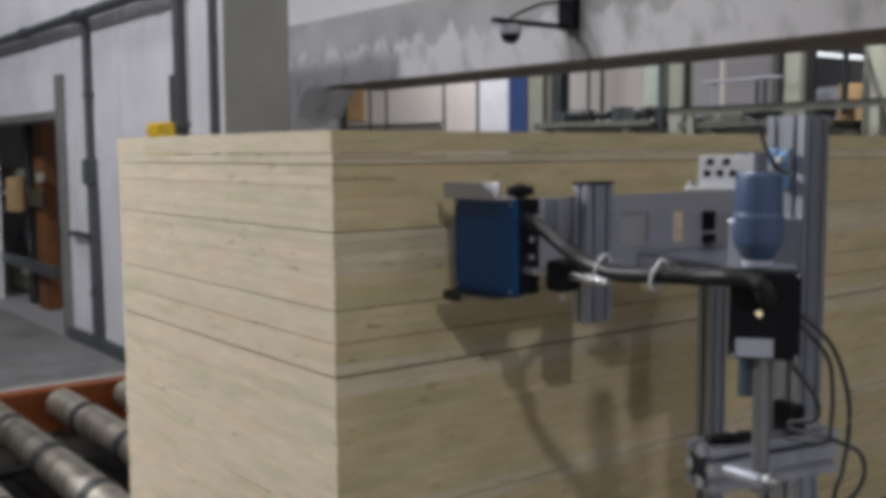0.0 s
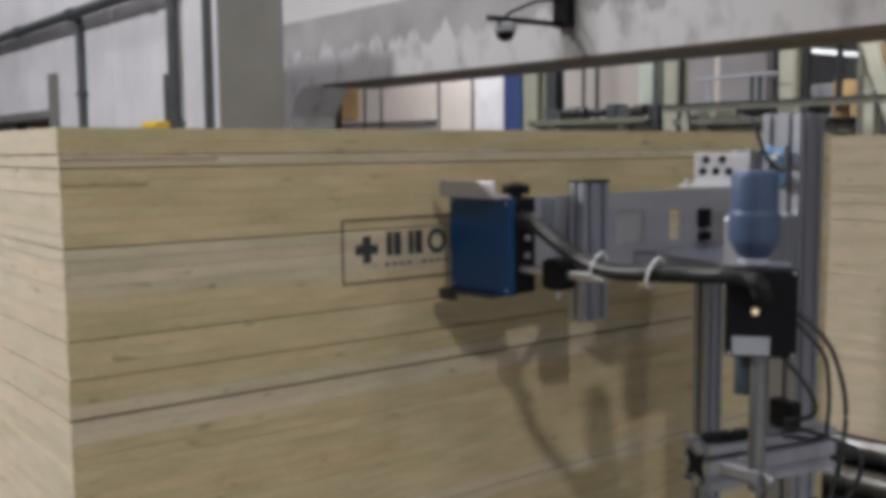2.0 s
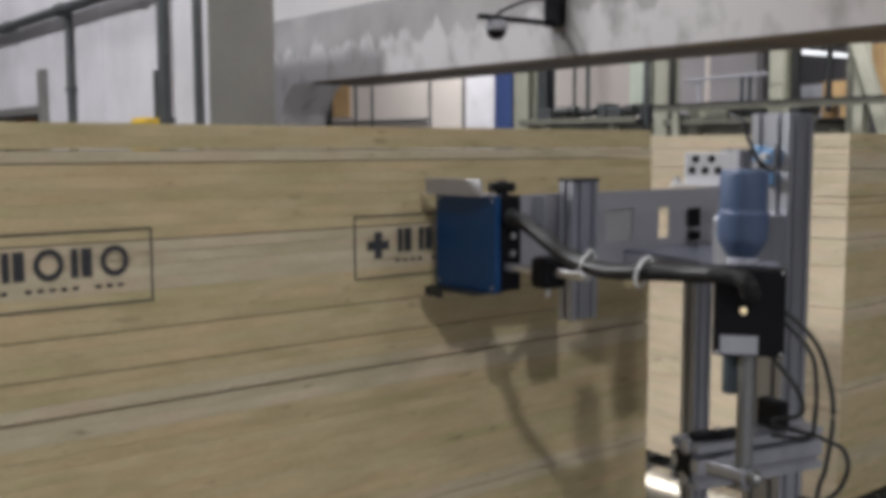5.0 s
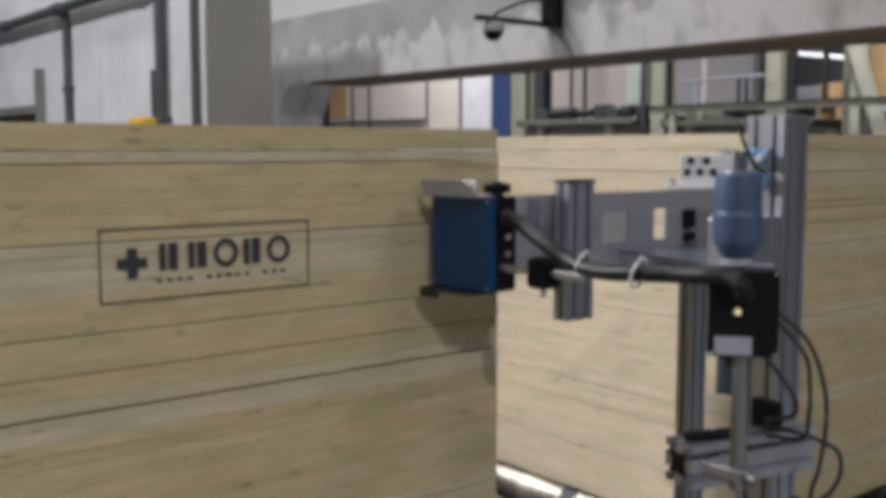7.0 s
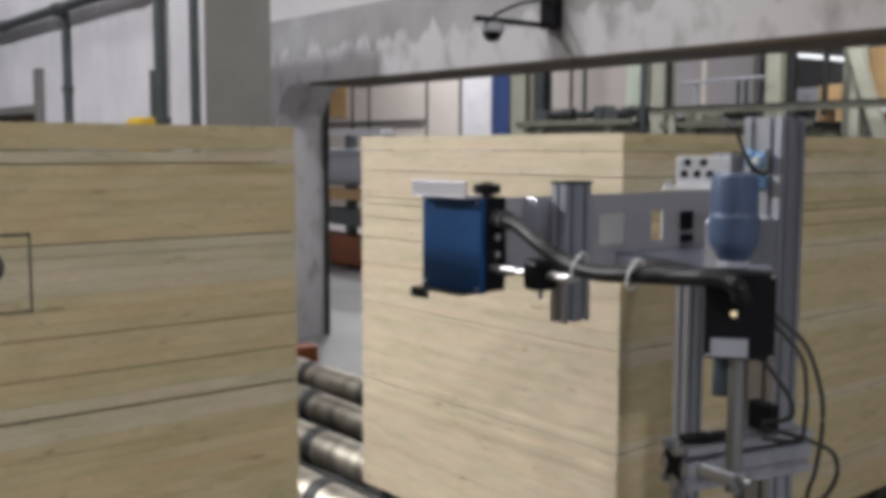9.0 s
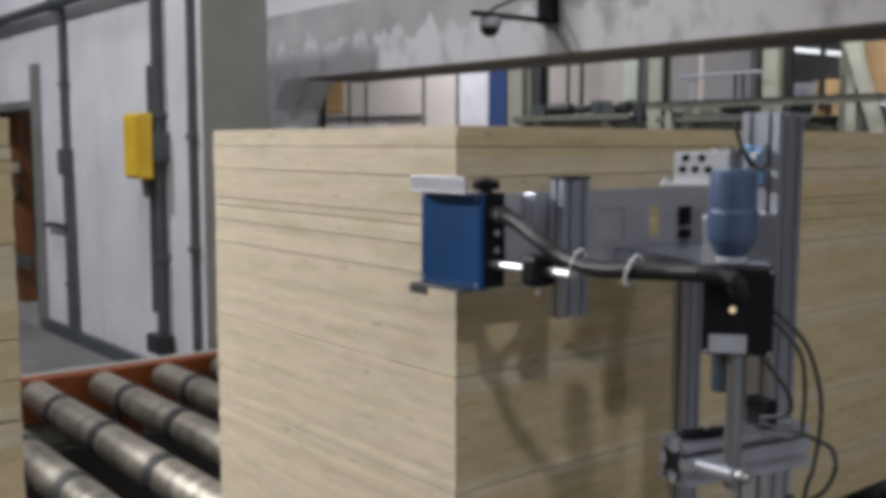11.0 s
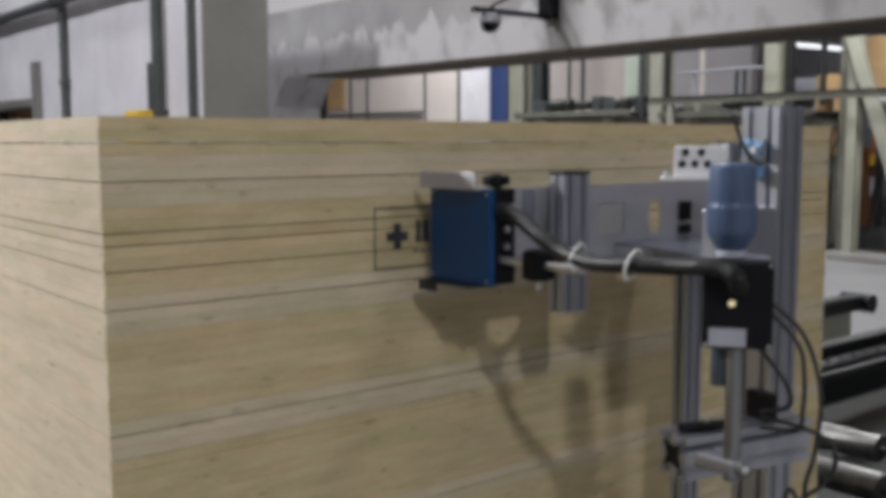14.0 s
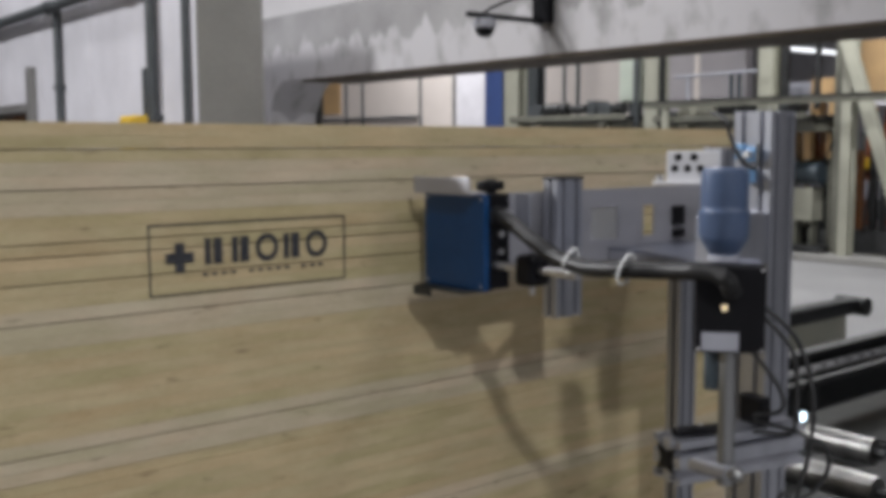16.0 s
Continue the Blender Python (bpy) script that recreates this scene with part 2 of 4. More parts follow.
def board_mat(name, rgb, tint):
    """Strand board edge: long pale and brown strands, with a few dark specks of bark."""
    m = mat(name, rgb, 0.88, 0, 0.06, 22, 170, 0.2, (0.42, 0.42, 1.6), tint, per_piece=0.09)
    nt = m.node_tree
    N, Lk = nt.nodes, nt.links
    ramp = next(n for n in N if n.type == "VALTORGB")
    co = next(n for n in N if n.type == "TEX_COORD")
    oi = N.new("ShaderNodeObjectInfo")
    shift = N.new("ShaderNodeVectorMath")
    shift.operation = "ADD"
    Lk.new(co.outputs["Object"], shift.inputs[0])
    Lk.new(oi.outputs["Location"], shift.inputs[1])
    # strands differ from board to board, and stay put on each one
    mp = next(n for n in N if n.type == "MAPPING")
    seed = N.new("ShaderNodeMath")
    seed.operation = "MULTIPLY"
    seed.inputs[1].default_value = 37.0
    Lk.new(oi.outputs["Random"], seed.inputs[0])
    both = N.new("ShaderNodeVectorMath")
    both.operation = "ADD"
    Lk.new(co.outputs["Object"], both.inputs[0])
    Lk.new(seed.outputs[0], both.inputs[1])
    nt.nodes.remove(shift)
    Lk.new(both.outputs[0], mp.inputs["Vector"])
    sp = N.new("ShaderNodeTexNoise")
    sp.inputs["Scale"].default_value, sp.inputs["Detail"].default_value = 26, 2
    mp2 = N.new("ShaderNodeMapping")
    mp2.inputs["Scale"].default_value = (0.5, 0.5, 2.0)
    Lk.new(both.outputs[0], mp2.inputs["Vector"])
    Lk.new(mp2.outputs[0], sp.inputs["Vector"])
    cut = N.new("ShaderNodeMapRange")
    cut.inputs["From Min"].default_value, cut.inputs["From Max"].default_value = 0.665, 0.76
    cut.inputs["To Min"].default_value, cut.inputs["To Max"].default_value = 0.0, 0.55
    Lk.new(sp.outputs[0], cut.inputs["Value"])
    mix = N.new("ShaderNodeMix")
    mix.data_type = "RGBA"
    Lk.new(cut.outputs[0], mix.inputs["Factor"])
    Lk.new(ramp.outputs[0], mix.inputs["A"])
    mix.inputs["B"].default_value = (0.17, 0.115, 0.07, 1)
    # broad blotches of pinker and greener strands along each board
    blot = N.new("ShaderNodeTexNoise")
    blot.inputs["Scale"].default_value, blot.inputs["Detail"].default_value = 7, 4
    Lk.new(mp2.outputs[0], blot.inputs["Vector"])
    hue = N.new("ShaderNodeValToRGB")
    stops = hue.color_ramp.elements
    stops[0].position, stops[0].color = 0.36, (0.86, 0.88, 0.82, 1)
    stops[1].position, stops[1].color = 0.64, (1.0, 0.945, 0.93, 1)
    mid = stops.new(0.5)
    mid.color = (0.965, 0.965, 0.965, 1)
    Lk.new(blot.outputs[0], hue.inputs[0])
    mul = N.new("ShaderNodeMix")
    mul.data_type, mul.blend_type = "RGBA", "MULTIPLY"
    mul.inputs["Factor"].default_value = 1.0
    Lk.new(mix.outputs["Result"], mul.inputs["A"])
    Lk.new(hue.outputs[0], mul.inputs["B"])
    Lk.new(mul.outputs["Result"], N["Principled BSDF"].inputs["Base Color"])
    return m


BOARDS = [
    board_mat("pressed_strand_edge_pale", (0.60, 0.525, 0.385), (0.49, 0.42, 0.285)),
    board_mat("pressed_strand_edge_tan", (0.575, 0.487, 0.300), (0.455, 0.375, 0.212)),
    board_mat("pressed_strand_edge_warm", (0.585, 0.487, 0.30), (0.465, 0.372, 0.21)),
]
SAWN = board_mat("sawn_board_end", (0.60, 0.52, 0.39), (0.51, 0.435, 0.315))

# ---- building helpers ----


def box(bm, x0, x1, y0, y1, z0, z1, bevel=0.0):
    vs = bmesh.ops.create_cube(bm, size=1)["verts"]
    for v in vs:
        v.co = Vector((x0 + (v.co.x + 0.5) * (x1 - x0), y0 + (v.co.y + 0.5) * (y1 - y0), z0 + (v.co.z + 0.5) * (z1 - z0)))
    if bevel:
        es = list({e for v in vs for e in v.link_edges})
        bmesh.ops.bevel(bm, geom=es, offset=bevel, segments=2, affect="EDGES", profile=0.5)
    return bm


def cyl(bm, a, b, r0, r1=None, n=24):
    a, b = Vector(a), Vector(b)
    d = b - a
    m = Matrix.Translation((a + b) / 2) @ d.to_track_quat("Z", "Y").to_matrix().to_4x4()
    bmesh.ops.create_cone(bm, cap_ends=True, segments=n, radius1=r0, radius2=r0 if r1 is None else r1, depth=d.length, matrix=m)
    return bm


def lathe(bm, prof, centre, n=32):
    """Turn (radius, height) pairs about the upright axis."""
    rings = []
    for r, h in prof:
        rings.append([bm.verts.new((centre[0] + r * math.cos(6.28318531 * k / n), centre[1] + r * math.sin(6.28318531 * k / n), centre[2] + h)) for k in range(n)])
    for a, b in zip(rings, rings[1:]):
        for k in range(n):
            bm.faces.new((a[k], a[(k + 1) % n], b[(k + 1) % n], b[k]))
    bm.faces.new(rings[0][::-1])
    bm.faces.new(rings[-1])
    return bm


def spline(pts, n=8):
    P = [Vector(p) for p in pts]
    P = [2 * P[0] - P[1]] + P + [2 * P[-1] - P[-2]]
    out = []
    for i in range(1, len(P) - 2):
        for k in range(n):
            u = k / n
            a, b, c, d = P[i - 1:i + 3]
            out.append(0.5 * (2 * b + (c - a) * u + (2 * a - 5 * b + 4 * c - d) * u * u + (3 * b - a - 3 * c + d) * u ** 3))
    out.append(P[-2])
    return out


def tube(bm, pts, r, n=10, steps=8, ribs=0.0):
    path = spline(pts, steps)
    rings = []
    for i, p in enumerate(path):
        d = (path[min(i + 1, len(path) - 1)] - path[max(i - 1, 0)]).normalized()
        u = d.cross(Vector((0, 0, 1)))
        u = (u if u.length > 1e-3 else d.cross(Vector((1, 0, 0)))).normalized()
        w = d.cross(u)
        rr = r * (1 + (ribs if i % 2 else -ribs))
        rings.append([bm.verts.new(p + rr * (math.cos(6.28318531 * k / n) * u + math.sin(6.28318531 * k / n) * w)) for k in range(n)])
    for a, b in zip(rings, rings[1:]):
        for k in range(n):
            bm.faces.new((a[k], a[(k + 1) % n], b[(k + 1) % n], b[k]))
    bm.faces.new(rings[0][::-1])
    bm.faces.new(rings[-1])
    return bm


def slotted(bm, a, b, nu, nv, length, slot=0.010, deep=0.012, at=Matrix()):
    """A slotted aluminium profile a by b, nu and nv slots on its sides, drawn out along z, then moved by at."""
    out = []
    for side in range(4):
        w, h, n = ((a, b, nu), (b, a, nv))[side % 2]
        run = [(-w / 2, -h / 2)]
        for k in range(n):
            c = -w / 2 + w * (k + 0.5) / n
            run += [(c - slot / 2, -h / 2), (c - slot / 2, -h / 2 + 0.003), (c - slot, -h / 2 + 0.003), (c - slot * 0.5, -h / 2 + deep), (c + slot * 0.5, -h / 2 + deep), (c + slot, -h / 2 + 0.003), (c + slot / 2, -h / 2 + 0.003), (c + slot / 2, -h / 2)]
        for x, y in run:
            for _ in range(side):
                x, y = -y, x
            out.append((x, y))
    lo = [bm.verts.new(at @ Vector((x, y, 0))) for x, y in out]
    hi = [bm.verts.new(at @ Vector((x, y, length))) for x, y in out]
    n = len(lo)
    for k in range(n):
        bm.faces.new((lo[k], lo[(k + 1) % n], hi[(k + 1) % n], hi[k]))
    bm.faces.new(lo[::-1])
    bm.faces.new(hi)
    return bm


def mesh_of(name, bm, material, smooth=False):
    bmesh.ops.recalc_face_normals(bm, faces=bm.faces)
    me = bpy.data.meshes.new(name)
    bm.to_mesh(me)
    bm.free()
    me.materials.append(material)
    if smooth:
        for p in me.polygons:
            p.use_smooth = True
        me.set_sharp_from_angle(angle=radians(35))
    return me


def part(name, bm, material, parent=None, label="", smooth=False):
    ob = new(name, mesh_of(name, bm, material, smooth))
    if parent:
        ob.parent = parent
    if label:
        ob["label"] = label
    return ob


def thing(name, label, category, group="", kind="", at=(0, 0, 0)):
    ob = new(name)
    ob.empty_display_size = 0.1
    ob.location = at
    return tagged(ob, label, category, group, kind)


def B():
    return bmesh.new()


def setting(name, bm, material, label, category):
    return tagged(part(name, bm, material), label, category, kind="structure")

# ---- the hall ----
setting("floor", box(B(), -9, 26, -9, 28, -0.3, 0), M["floor"], "smooth grey power-floated concrete hall floor", "floor")
setting("ceiling", box(B(), -9.2, 26.2, -9.2, 28.2, 8.0, 8.3), M["roof"], "grey sheet metal hall roof", "ceiling")
setting("wall_south", box(B(), -9.3, 26.3, -9.3, -9.0, 0, 8), M["upper"], "pale grey rendered hall wall", "wall")
setting("wall_north", box(B(), -9.3, 26.3, 28.0, 28.3, 0, 8), M["creamwall"], "cream panelled hall wall", "wall")
setting("wall_west", box(B(), -9.3, -9.0, -9, 28, 0, 8), M["upper"], "pale grey rendered hall wall", "wall")
setting("wall_east", box(B(), 26.0, 26.3, -9, 28, 0, 8), M["purple"], "grey clad hall wall", "wall")

# thin sheet added over the floor to make this area darker
setting("floor_overlay", box(B(), -5.0, 2.88, 6.06, 14.0, 0.001, 0.012), M["floor_darker"], "thin darker grey sheet over the floor beside the roller table", "floor")

# partition of white panels with a doorway, along the far side of the roller table
bm = B()
box(bm, 2.95, 3.15, 6.72, 9.50, 0, 3.4)
box(bm, 2.95, 3.15, 9.50, 12.6, 2.08, 3.4)
box(bm, 2.95, 3.15, 12.6, 20, 0, 3.4)
part_wall = setting("wall_partition", bm, M["panel"], "white sheet-panel partition wall with a doorway", "wall")
for y in (6.95, 8.05, 9.2):
    bm = B()
    box(bm, 2.944, 2.949, y - 0.008, y + 0.008, 0.02, 3.39)
    part("panel_joint", bm, M["panel"], part_wall)
setting("baseboard", box(B(), 2.90, 2.948, 6.75, 9.45, 0, 0.11), M["steel"], "grey steel kick strip at the foot of the partition", "baseboard")
bm = B()
box(bm, 2.90, 3.2, 9.42, 9.58, 0, 2.42, 0.008)
box(bm, 2.90, 3.2, 9.581, 12.6, 2.02, 2.10, 0.008)
setting("door_frame", bm, M["greypost"], "grey steel frame of the open doorway", "door frame")

# square concrete pier and the portal over the conveyor
setting("pier", box(B(), 2.96, 3.445, 6.16, 6.70, 0, 2.95, 0.012), M["conc"], "square grey cast concrete pier", "pier")
setting("pier_cladding", box(B(), 2.952, 2.9585, 6.165, 6.698, 0, 2.95, 0.002), M["panel"], "white sheet cladding on the side of the pier", "wall")
bm = B()
prof = [(-6.0, 2.25), (7.56, 2.25), (7.62, 2.24), (7.68, 2.20), (7.76, 2.11), (7.82, 2.00), (7.84, 1.88), (7.84, 0), (8.55, 0), (8.55, 2.80), (-6.0, 2.80)]
near = [bm.verts.new((0, y, z - 2.25)) for y, z in prof]
far = [bm.verts.new((0.48, y, z - 2.25)) for y, z in prof]
n = len(prof)
for k in range(n):
    bm.faces.new((near[k], near[(k + 1) % n], far[(k + 1) % n], far[k]))
bm.faces.new(near)
bm.faces.new(far[::-1])
portal = setting("beam", bm, M["beam"], "heavy concrete portal beam with white lime stains and a haunched leg", "beam")
portal.location = (4.42, 0, 2.25)
# thin brown plate added to make the beam's underside darker
setting("lintel_plate", box(B(), 4.405, 4.915, -6.0, 7.25, 2.226, 2.246, 0.003), M["brown_dark"], "dark brown plate along the underside of the portal beam", "plate")
setting("wall_upper", box(B(), 4.56, 4.86, -9, 20, 2.81, 8), M["upper"], "pale rendered wall above the portal beam", "wall")
setting("wall_beside_portal", box(B(), 4.50, 4.84, 8.56, 20, 0, 2.80), M["upper"], "pale rendered wall beside the portal", "wall")
bm = B()
box(bm, 4.905, 4.935, 7.80, 7.84, 0, 2.23, 0.004)
box(bm, 4.905, 4.925, 7.841, 7.98, 0, 2.23, 0.004)
setting("door_guide", bm, M["dark"], "dark steel door guide on the portal leg", "door frame")

# ---- roller table ----
TOP, R, PITCH = 0.455, 0.086, 0.36
ROLLER_X = [2.34 + PITCH * k for k in range(-10, 3)] + [3.60, 4.06]


def roller(x, y0, y1, r=R, metal="roller"):
    t = thing("conveyor_roller", "worn steel conveyor roller with black rubber rings" if x < 3.4 else "plain bright steel infeed roller", "roller", "rollers of the conveyor", at=(x, 0, TOP - r))
    bm = cyl(B(), (0, y0, 0), (0, y1, 0), r - 0.004, n=28)
    shell = part("tube", bm, M[metal], t, smooth=True)
    y = y1 - 0.42
    while y > y0 + 0.1 and x < 3.4:
        part("rubber_ring", cyl(B(), (0, y - 0.035, 0), (0, y + 0.035, 0), r, n=28), M["rubber"], shell, "black rubber ring", True)
        y -= 0.62
    part("axle", cyl(B(), (0, y0 - 0.05, 0), (0, y1 + 0.05, 0), 0.02, n=12), M["dark"], t, smooth=True)
    return t


ROLLERS = [roller(x, 1.45, 5.45) if x < 3.4 else roller(x, 1.83 + 0.55 * (x - 3.6), 3.02, 0.062, "infeed") for x in ROLLER_X]


def conveyor_rail(label, x0, x1, y, z0, z1, material, flange):
    t = thing("conveyor_rail", label, "conveyor frame", at=(x0, y, 0))
    n = x1 - x0
    bm = B()
    box(bm, 0, n, -0.012, 0.012, z0, z1, 0.003)
    box(bm, 0, n, 0.013, flange, z1 - 0.016, z1, 0.003)
    box(bm, 0, n, 0.013, flange, z0, z0 + 0.016, 0.003)
    part("channel", bm, material, t)
    k = 0.4
    while k < n:
        part("leg", box(B(), k - 0.05, k + 0.05, 0.02, 0.10, 0, z0 - 0.001, 0.004), material, t)
        k += 1.6
    return t


conveyor_rail("orange steel channel along the far side of the roller table", -3.0, 3.42, 5.56, 0.20, 0.43, M["orange"], 0.10)
conveyor_rail("grey steel channel along the near side of the roller table", -3.0, 3.0, 1.36, 0.20, 0.40, M["steel"], 0.08)
bm = box(B(), -3.0, 3.4, 5.70, 6.05, 0.0, 0.36, 0.01)
setting("kerb", bm, M["conc"], "grey concrete kerb beside the roller table", "kerb")

# near-black sheets added as the darkness below the rollers and infeed chains
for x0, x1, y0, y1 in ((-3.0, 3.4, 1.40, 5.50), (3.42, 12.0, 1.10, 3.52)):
    t = thing("dark_undersheet", "near-black sheet added as the darkness under the conveyor", "drip pan", "pans under the conveyor", at=(x0, y0, 0))
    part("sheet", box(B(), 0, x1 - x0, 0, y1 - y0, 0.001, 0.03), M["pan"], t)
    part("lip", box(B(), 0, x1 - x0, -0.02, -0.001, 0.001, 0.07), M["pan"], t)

# chain drive along the far side of the infeed conveyor
t = thing("chain_drive", "dark steel chain case with bright chain beside the infeed rollers", "chain drive", at=(3.5, 3.15, 0))
part("upper_guide", box(B(), 0, 9.0, -0.03, 0.06, 0.46, 0.50, 0.004), M["dark"], t)
chain_case = part("case", box(B(), 0, 9.0, 0.0, 0.05, 0.20, 0.459, 0.003), M["pan"], t)
part("lower_guide", box(B(), 0, 9.0, -0.09, -0.001, 0.165, 0.19, 0.004), M["steel"], t, "grey steel lower guide")
for k in range(60):
    bm = cyl(B(), (0.1 + 0.14 * k, -0.035, 0.40), (0.178 + 0.14 * k, -0.035, 0.40), 0.026, n=10)
    part("chain_link", bm, M["bright"], chain_case, smooth=True)
for y in (2.0, 2.85):
    c = thing("chain_rail", "dark steel carrying rail of the infeed chains", "conveyor frame", "rails of the infeed", at=(4.4, y, 0))
    part("beam", box(B(), 0, 8.0, -0.03, 0.03, 0.30, 0.43, 0.004), M["dark"], c)
    part("chain_top", box(B(), 0, 8.0, -0.02, 0.02, 0.431, 0.4545, 0.003), M["dark"], c)
    for k in (0.2, 3.5, 7.5):
        part("leg", box(B(), k, k + 0.1, -0.03, 0.03, 0, 0.299), M["dark"], c)
t = thing("side_conveyor", "black topped side conveyor on cream steel legs", "conveyor", at=(6.0, 4.2, 0))
part("belt", box(B(), 0, 1.75, -0.05, 0.10, 0.33, 0.45, 0.02), M["dark"], t)
part("drum", cyl(B(), (1.76, -0.1, 0.385), (1.76, 0.16, 0.385), 0.075, n=20), M["dark"], t, smooth=True)
part("skirt", box(B(), 0, 1.62, 0.0, 0.04, 0.04, 0.329, 0.004), M["cream"], t, "cream steel skirt")
for k in (0.3, 1.4):
    part("leg", box(B(), k, k + 0.08, 0.05, 0.11, 0, 0.329, 0.004), M["cream"], t)

# ---- stacks of boards ----
V, LONG, WIDE, FRONT = 0.277, 2.455, 1.25, 1.821
STACK_X = (1.111, 4.581)
HEIGHT = 1.291
rng = random.Random(5)


def board_stack(label, x, seed, pale, joints, slack=()):
    """Boards one on another; its origin is the leading front corner at roller height."""
    rr = random.Random(seed)
    t = thing("board_stack", label, "board stack", "stacks on the conveyor", at=(x, FRONT, TOP))
    count = 54
    pitch = HEIGHT / count
    meshes = []
    for m in BOARDS:
        for gap in (0.0004, 0.0028, 0.0055):
            me = mesh_of("board", box(B(), 0, LONG, 0, WIDE, 0, pitch - gap), m)
            me.materials.append(SAWN)
            for p in me.polygons:
                if abs(p.normal.x) > 0.9:
                    p.material_index = 1
            meshes.append(me)
    for k in range(count):
        mid, top = (k + 0.5) * pitch, (k + 1) * pitch
        tone = 0 if any(a < mid < b for a, b in pale) else (2 if rr.random() < 0.35 else 1)
        wide_gap = any(abs(top - j) < pitch / 2 for j in joints) or rr.random() < 0.03
        ob = new("board", meshes[tone * 3 + (2 if any(abs(top - j) < pitch / 2 for j in slack) else 1 if wide_gap else 0)])
        ob.parent = t
        ob.location = (rr.uniform(-0.0014, 0.0014), rr.uniform(0, 0.0007) + (0.003 if rr.random() < 0.05 else 0), k * pitch)
    return t


STACKS = [board_stack("tall stack of pale pressed-strand boards with printed marks", STACK_X[0], 11,
                      ((0.18, 0.235), (0.40, 0.46), (0.72, 0.79), (0.97, 1.08), (1.21, 1.255)),
                      (0.207, 0.43, 0.84, 0.92, 1.087, 1.21, 1.253), (0.762,)),
          board_stack("second tall stack of pale pressed-strand boards", STACK_X[1], 23,
                      ((0.13, 0.19), (0.38, 0.44), (0.645, 0.72), (0.88, 0.955), (1.125, 1.215)),
                      (0.16, 0.41, 0.682, 0.928, 1.005, 1.086, 1.174, 1.248))]

for x, z, w in ((0.0, 1.233, 0.30), (0.0, 1.187, 0.16)):
    part("marker_line", box(B(), x, x + w, -0.0028, -0.0022, z - 0.0009, z + 0.0009), M["red"], STACKS[0], "thin red marker line")

# ---- printing unit ----
head = thing("print_head", "blue and black inkjet print head on a chrome rod", "print head", at=(0, 0, 0))
cover = part("cover", box(B(), 1.388, 1.402, 1.588, 1.790, 1.394, 1.598, 0.003), M["blue"], head, "blue anodised side cover")
bm = B()
box(bm, 1.4025, 1.458, 1.586, 1.788, 1.398, 1.600, 0.004)
body = part("body", bm, M["black"], head, "black print head body")
bm = B()
box(bm, 1.356, 1.360, 1.60, 1.786, 1.601, 1.634, 0.001)
box(bm, 1.356, 1.44, 1.60, 1.786, 1.598, 1.602, 0.001)
part("upper_guide_plate", bm, M["plate"], head, "bent aluminium guide plate")
bm = B()
box(bm, 1.356, 1.44, 1.62, 1.792, 1.390, 1.3935, 0.001)
box(bm, 1.356, 1.360, 1.73, 1.792, 1.372, 1.3895, 0.001)
part("lower_guide_plate", bm, M["dark"], head, "dark lower guide plate")
bm = lathe(B(), [(0.012, 0), (0.012, 0.005), (0.028, 0.007), (0.030, 0.014), (0.028, 0.026), (0.012, 0.028), (0.010, 0.031)], (1.425, 1.612, 1.600), 18)
part("clamp_knob", bm, M["black"], head, "black clamp knob", True)
part("gland", cyl(B(), (1.43, 1.586, 1.555), (1.43, 1.560, 1.552), 0.016, n=18), M["chrome"], body, "chrome hose gland", True)
for z in (1.478, 1.515):
    part("socket", cyl(B(), (1.43, 1.5855, z), (1.43, 1.580, z), 0.007, n=14), M["chrome"], body, "chrome socket", True)
for y, z in ((1.6, 1.405), (1.6, 1.588), (1.778, 1.405), (1.778, 1.588)):
    part("screw", cyl(B(), (1.388, y, z), (1.3865, y, z), 0.003, n=8), M["chrome"], cover)
part("rod", cyl(B(), (1.42, 1.586, 1.450), (1.42, 1.355, 1.450), 0.0085, n=18), M["chrome"], head, "chrome rod", True)

arm = thing("support_arm", "slotted aluminium support arm with a black clamp block", "support arm")
bm = box(B(), 1.39, 1.45, 1.425, 1.475, 1.418, 1.482, 0.012)
part("clamp_block", bm, M["black"], arm, "black clamp block")
part("clamp_screw", cyl(B(), (1.42, 1.45, 1.40), (1.42, 1.45, 1.418), 0.006, n=10), M["chrome"], arm)
part("post_spacer", box(B(), 1.597, 1.645, 1.5815, 1.5995, 1.525, 1.56, 0.003), M["alu"], arm)
part("block_spindle", cyl(B(), (1.445, 1.45, 1.45), (1.60, 1.545, 1.45), 0.012, n=12), M["black"], arm, smooth=True)

part("bracket_profile", slotted(B(), 0.042, 0.081, 1, 2, 0.305, at=Matrix.Translation((1.620, 1.560, 1.3205)) @ Matrix.Rotation(radians(90), 4, "Z")), M["alu"], arm, "short upright slotted aluminium profile")
part("profile_cap", box(B(), 1.577, 1.663, 1.537, 1.583, 1.6257, 1.632, 0.002), M["black"], arm, "black plastic end cap")

# slotted carrier plate
X0, X1, Z0, Z1 = 1.462, 2.205, 1.428, 1.598
cuts_x = [X0, 1.755, 1.850, 1.942, 1.985, X1]
cuts_z = [Z0, 1.478, 1.554, Z1]
bm = B()
grid = [[bm.verts.new((x, 1.600, z)) for z in cuts_z] for x in cuts_x]
faces = []
for i in range(len(cuts_x) - 1):
    for j in range(3):
        if not (j == 1 and i in (1, 3)):
            faces.append(bm.faces.new((grid[i][j], grid[i + 1][j], grid[i + 1][j + 1], grid[i][j + 1])))
pulled = bmesh.ops.extrude_face_region(bm, geom=faces)
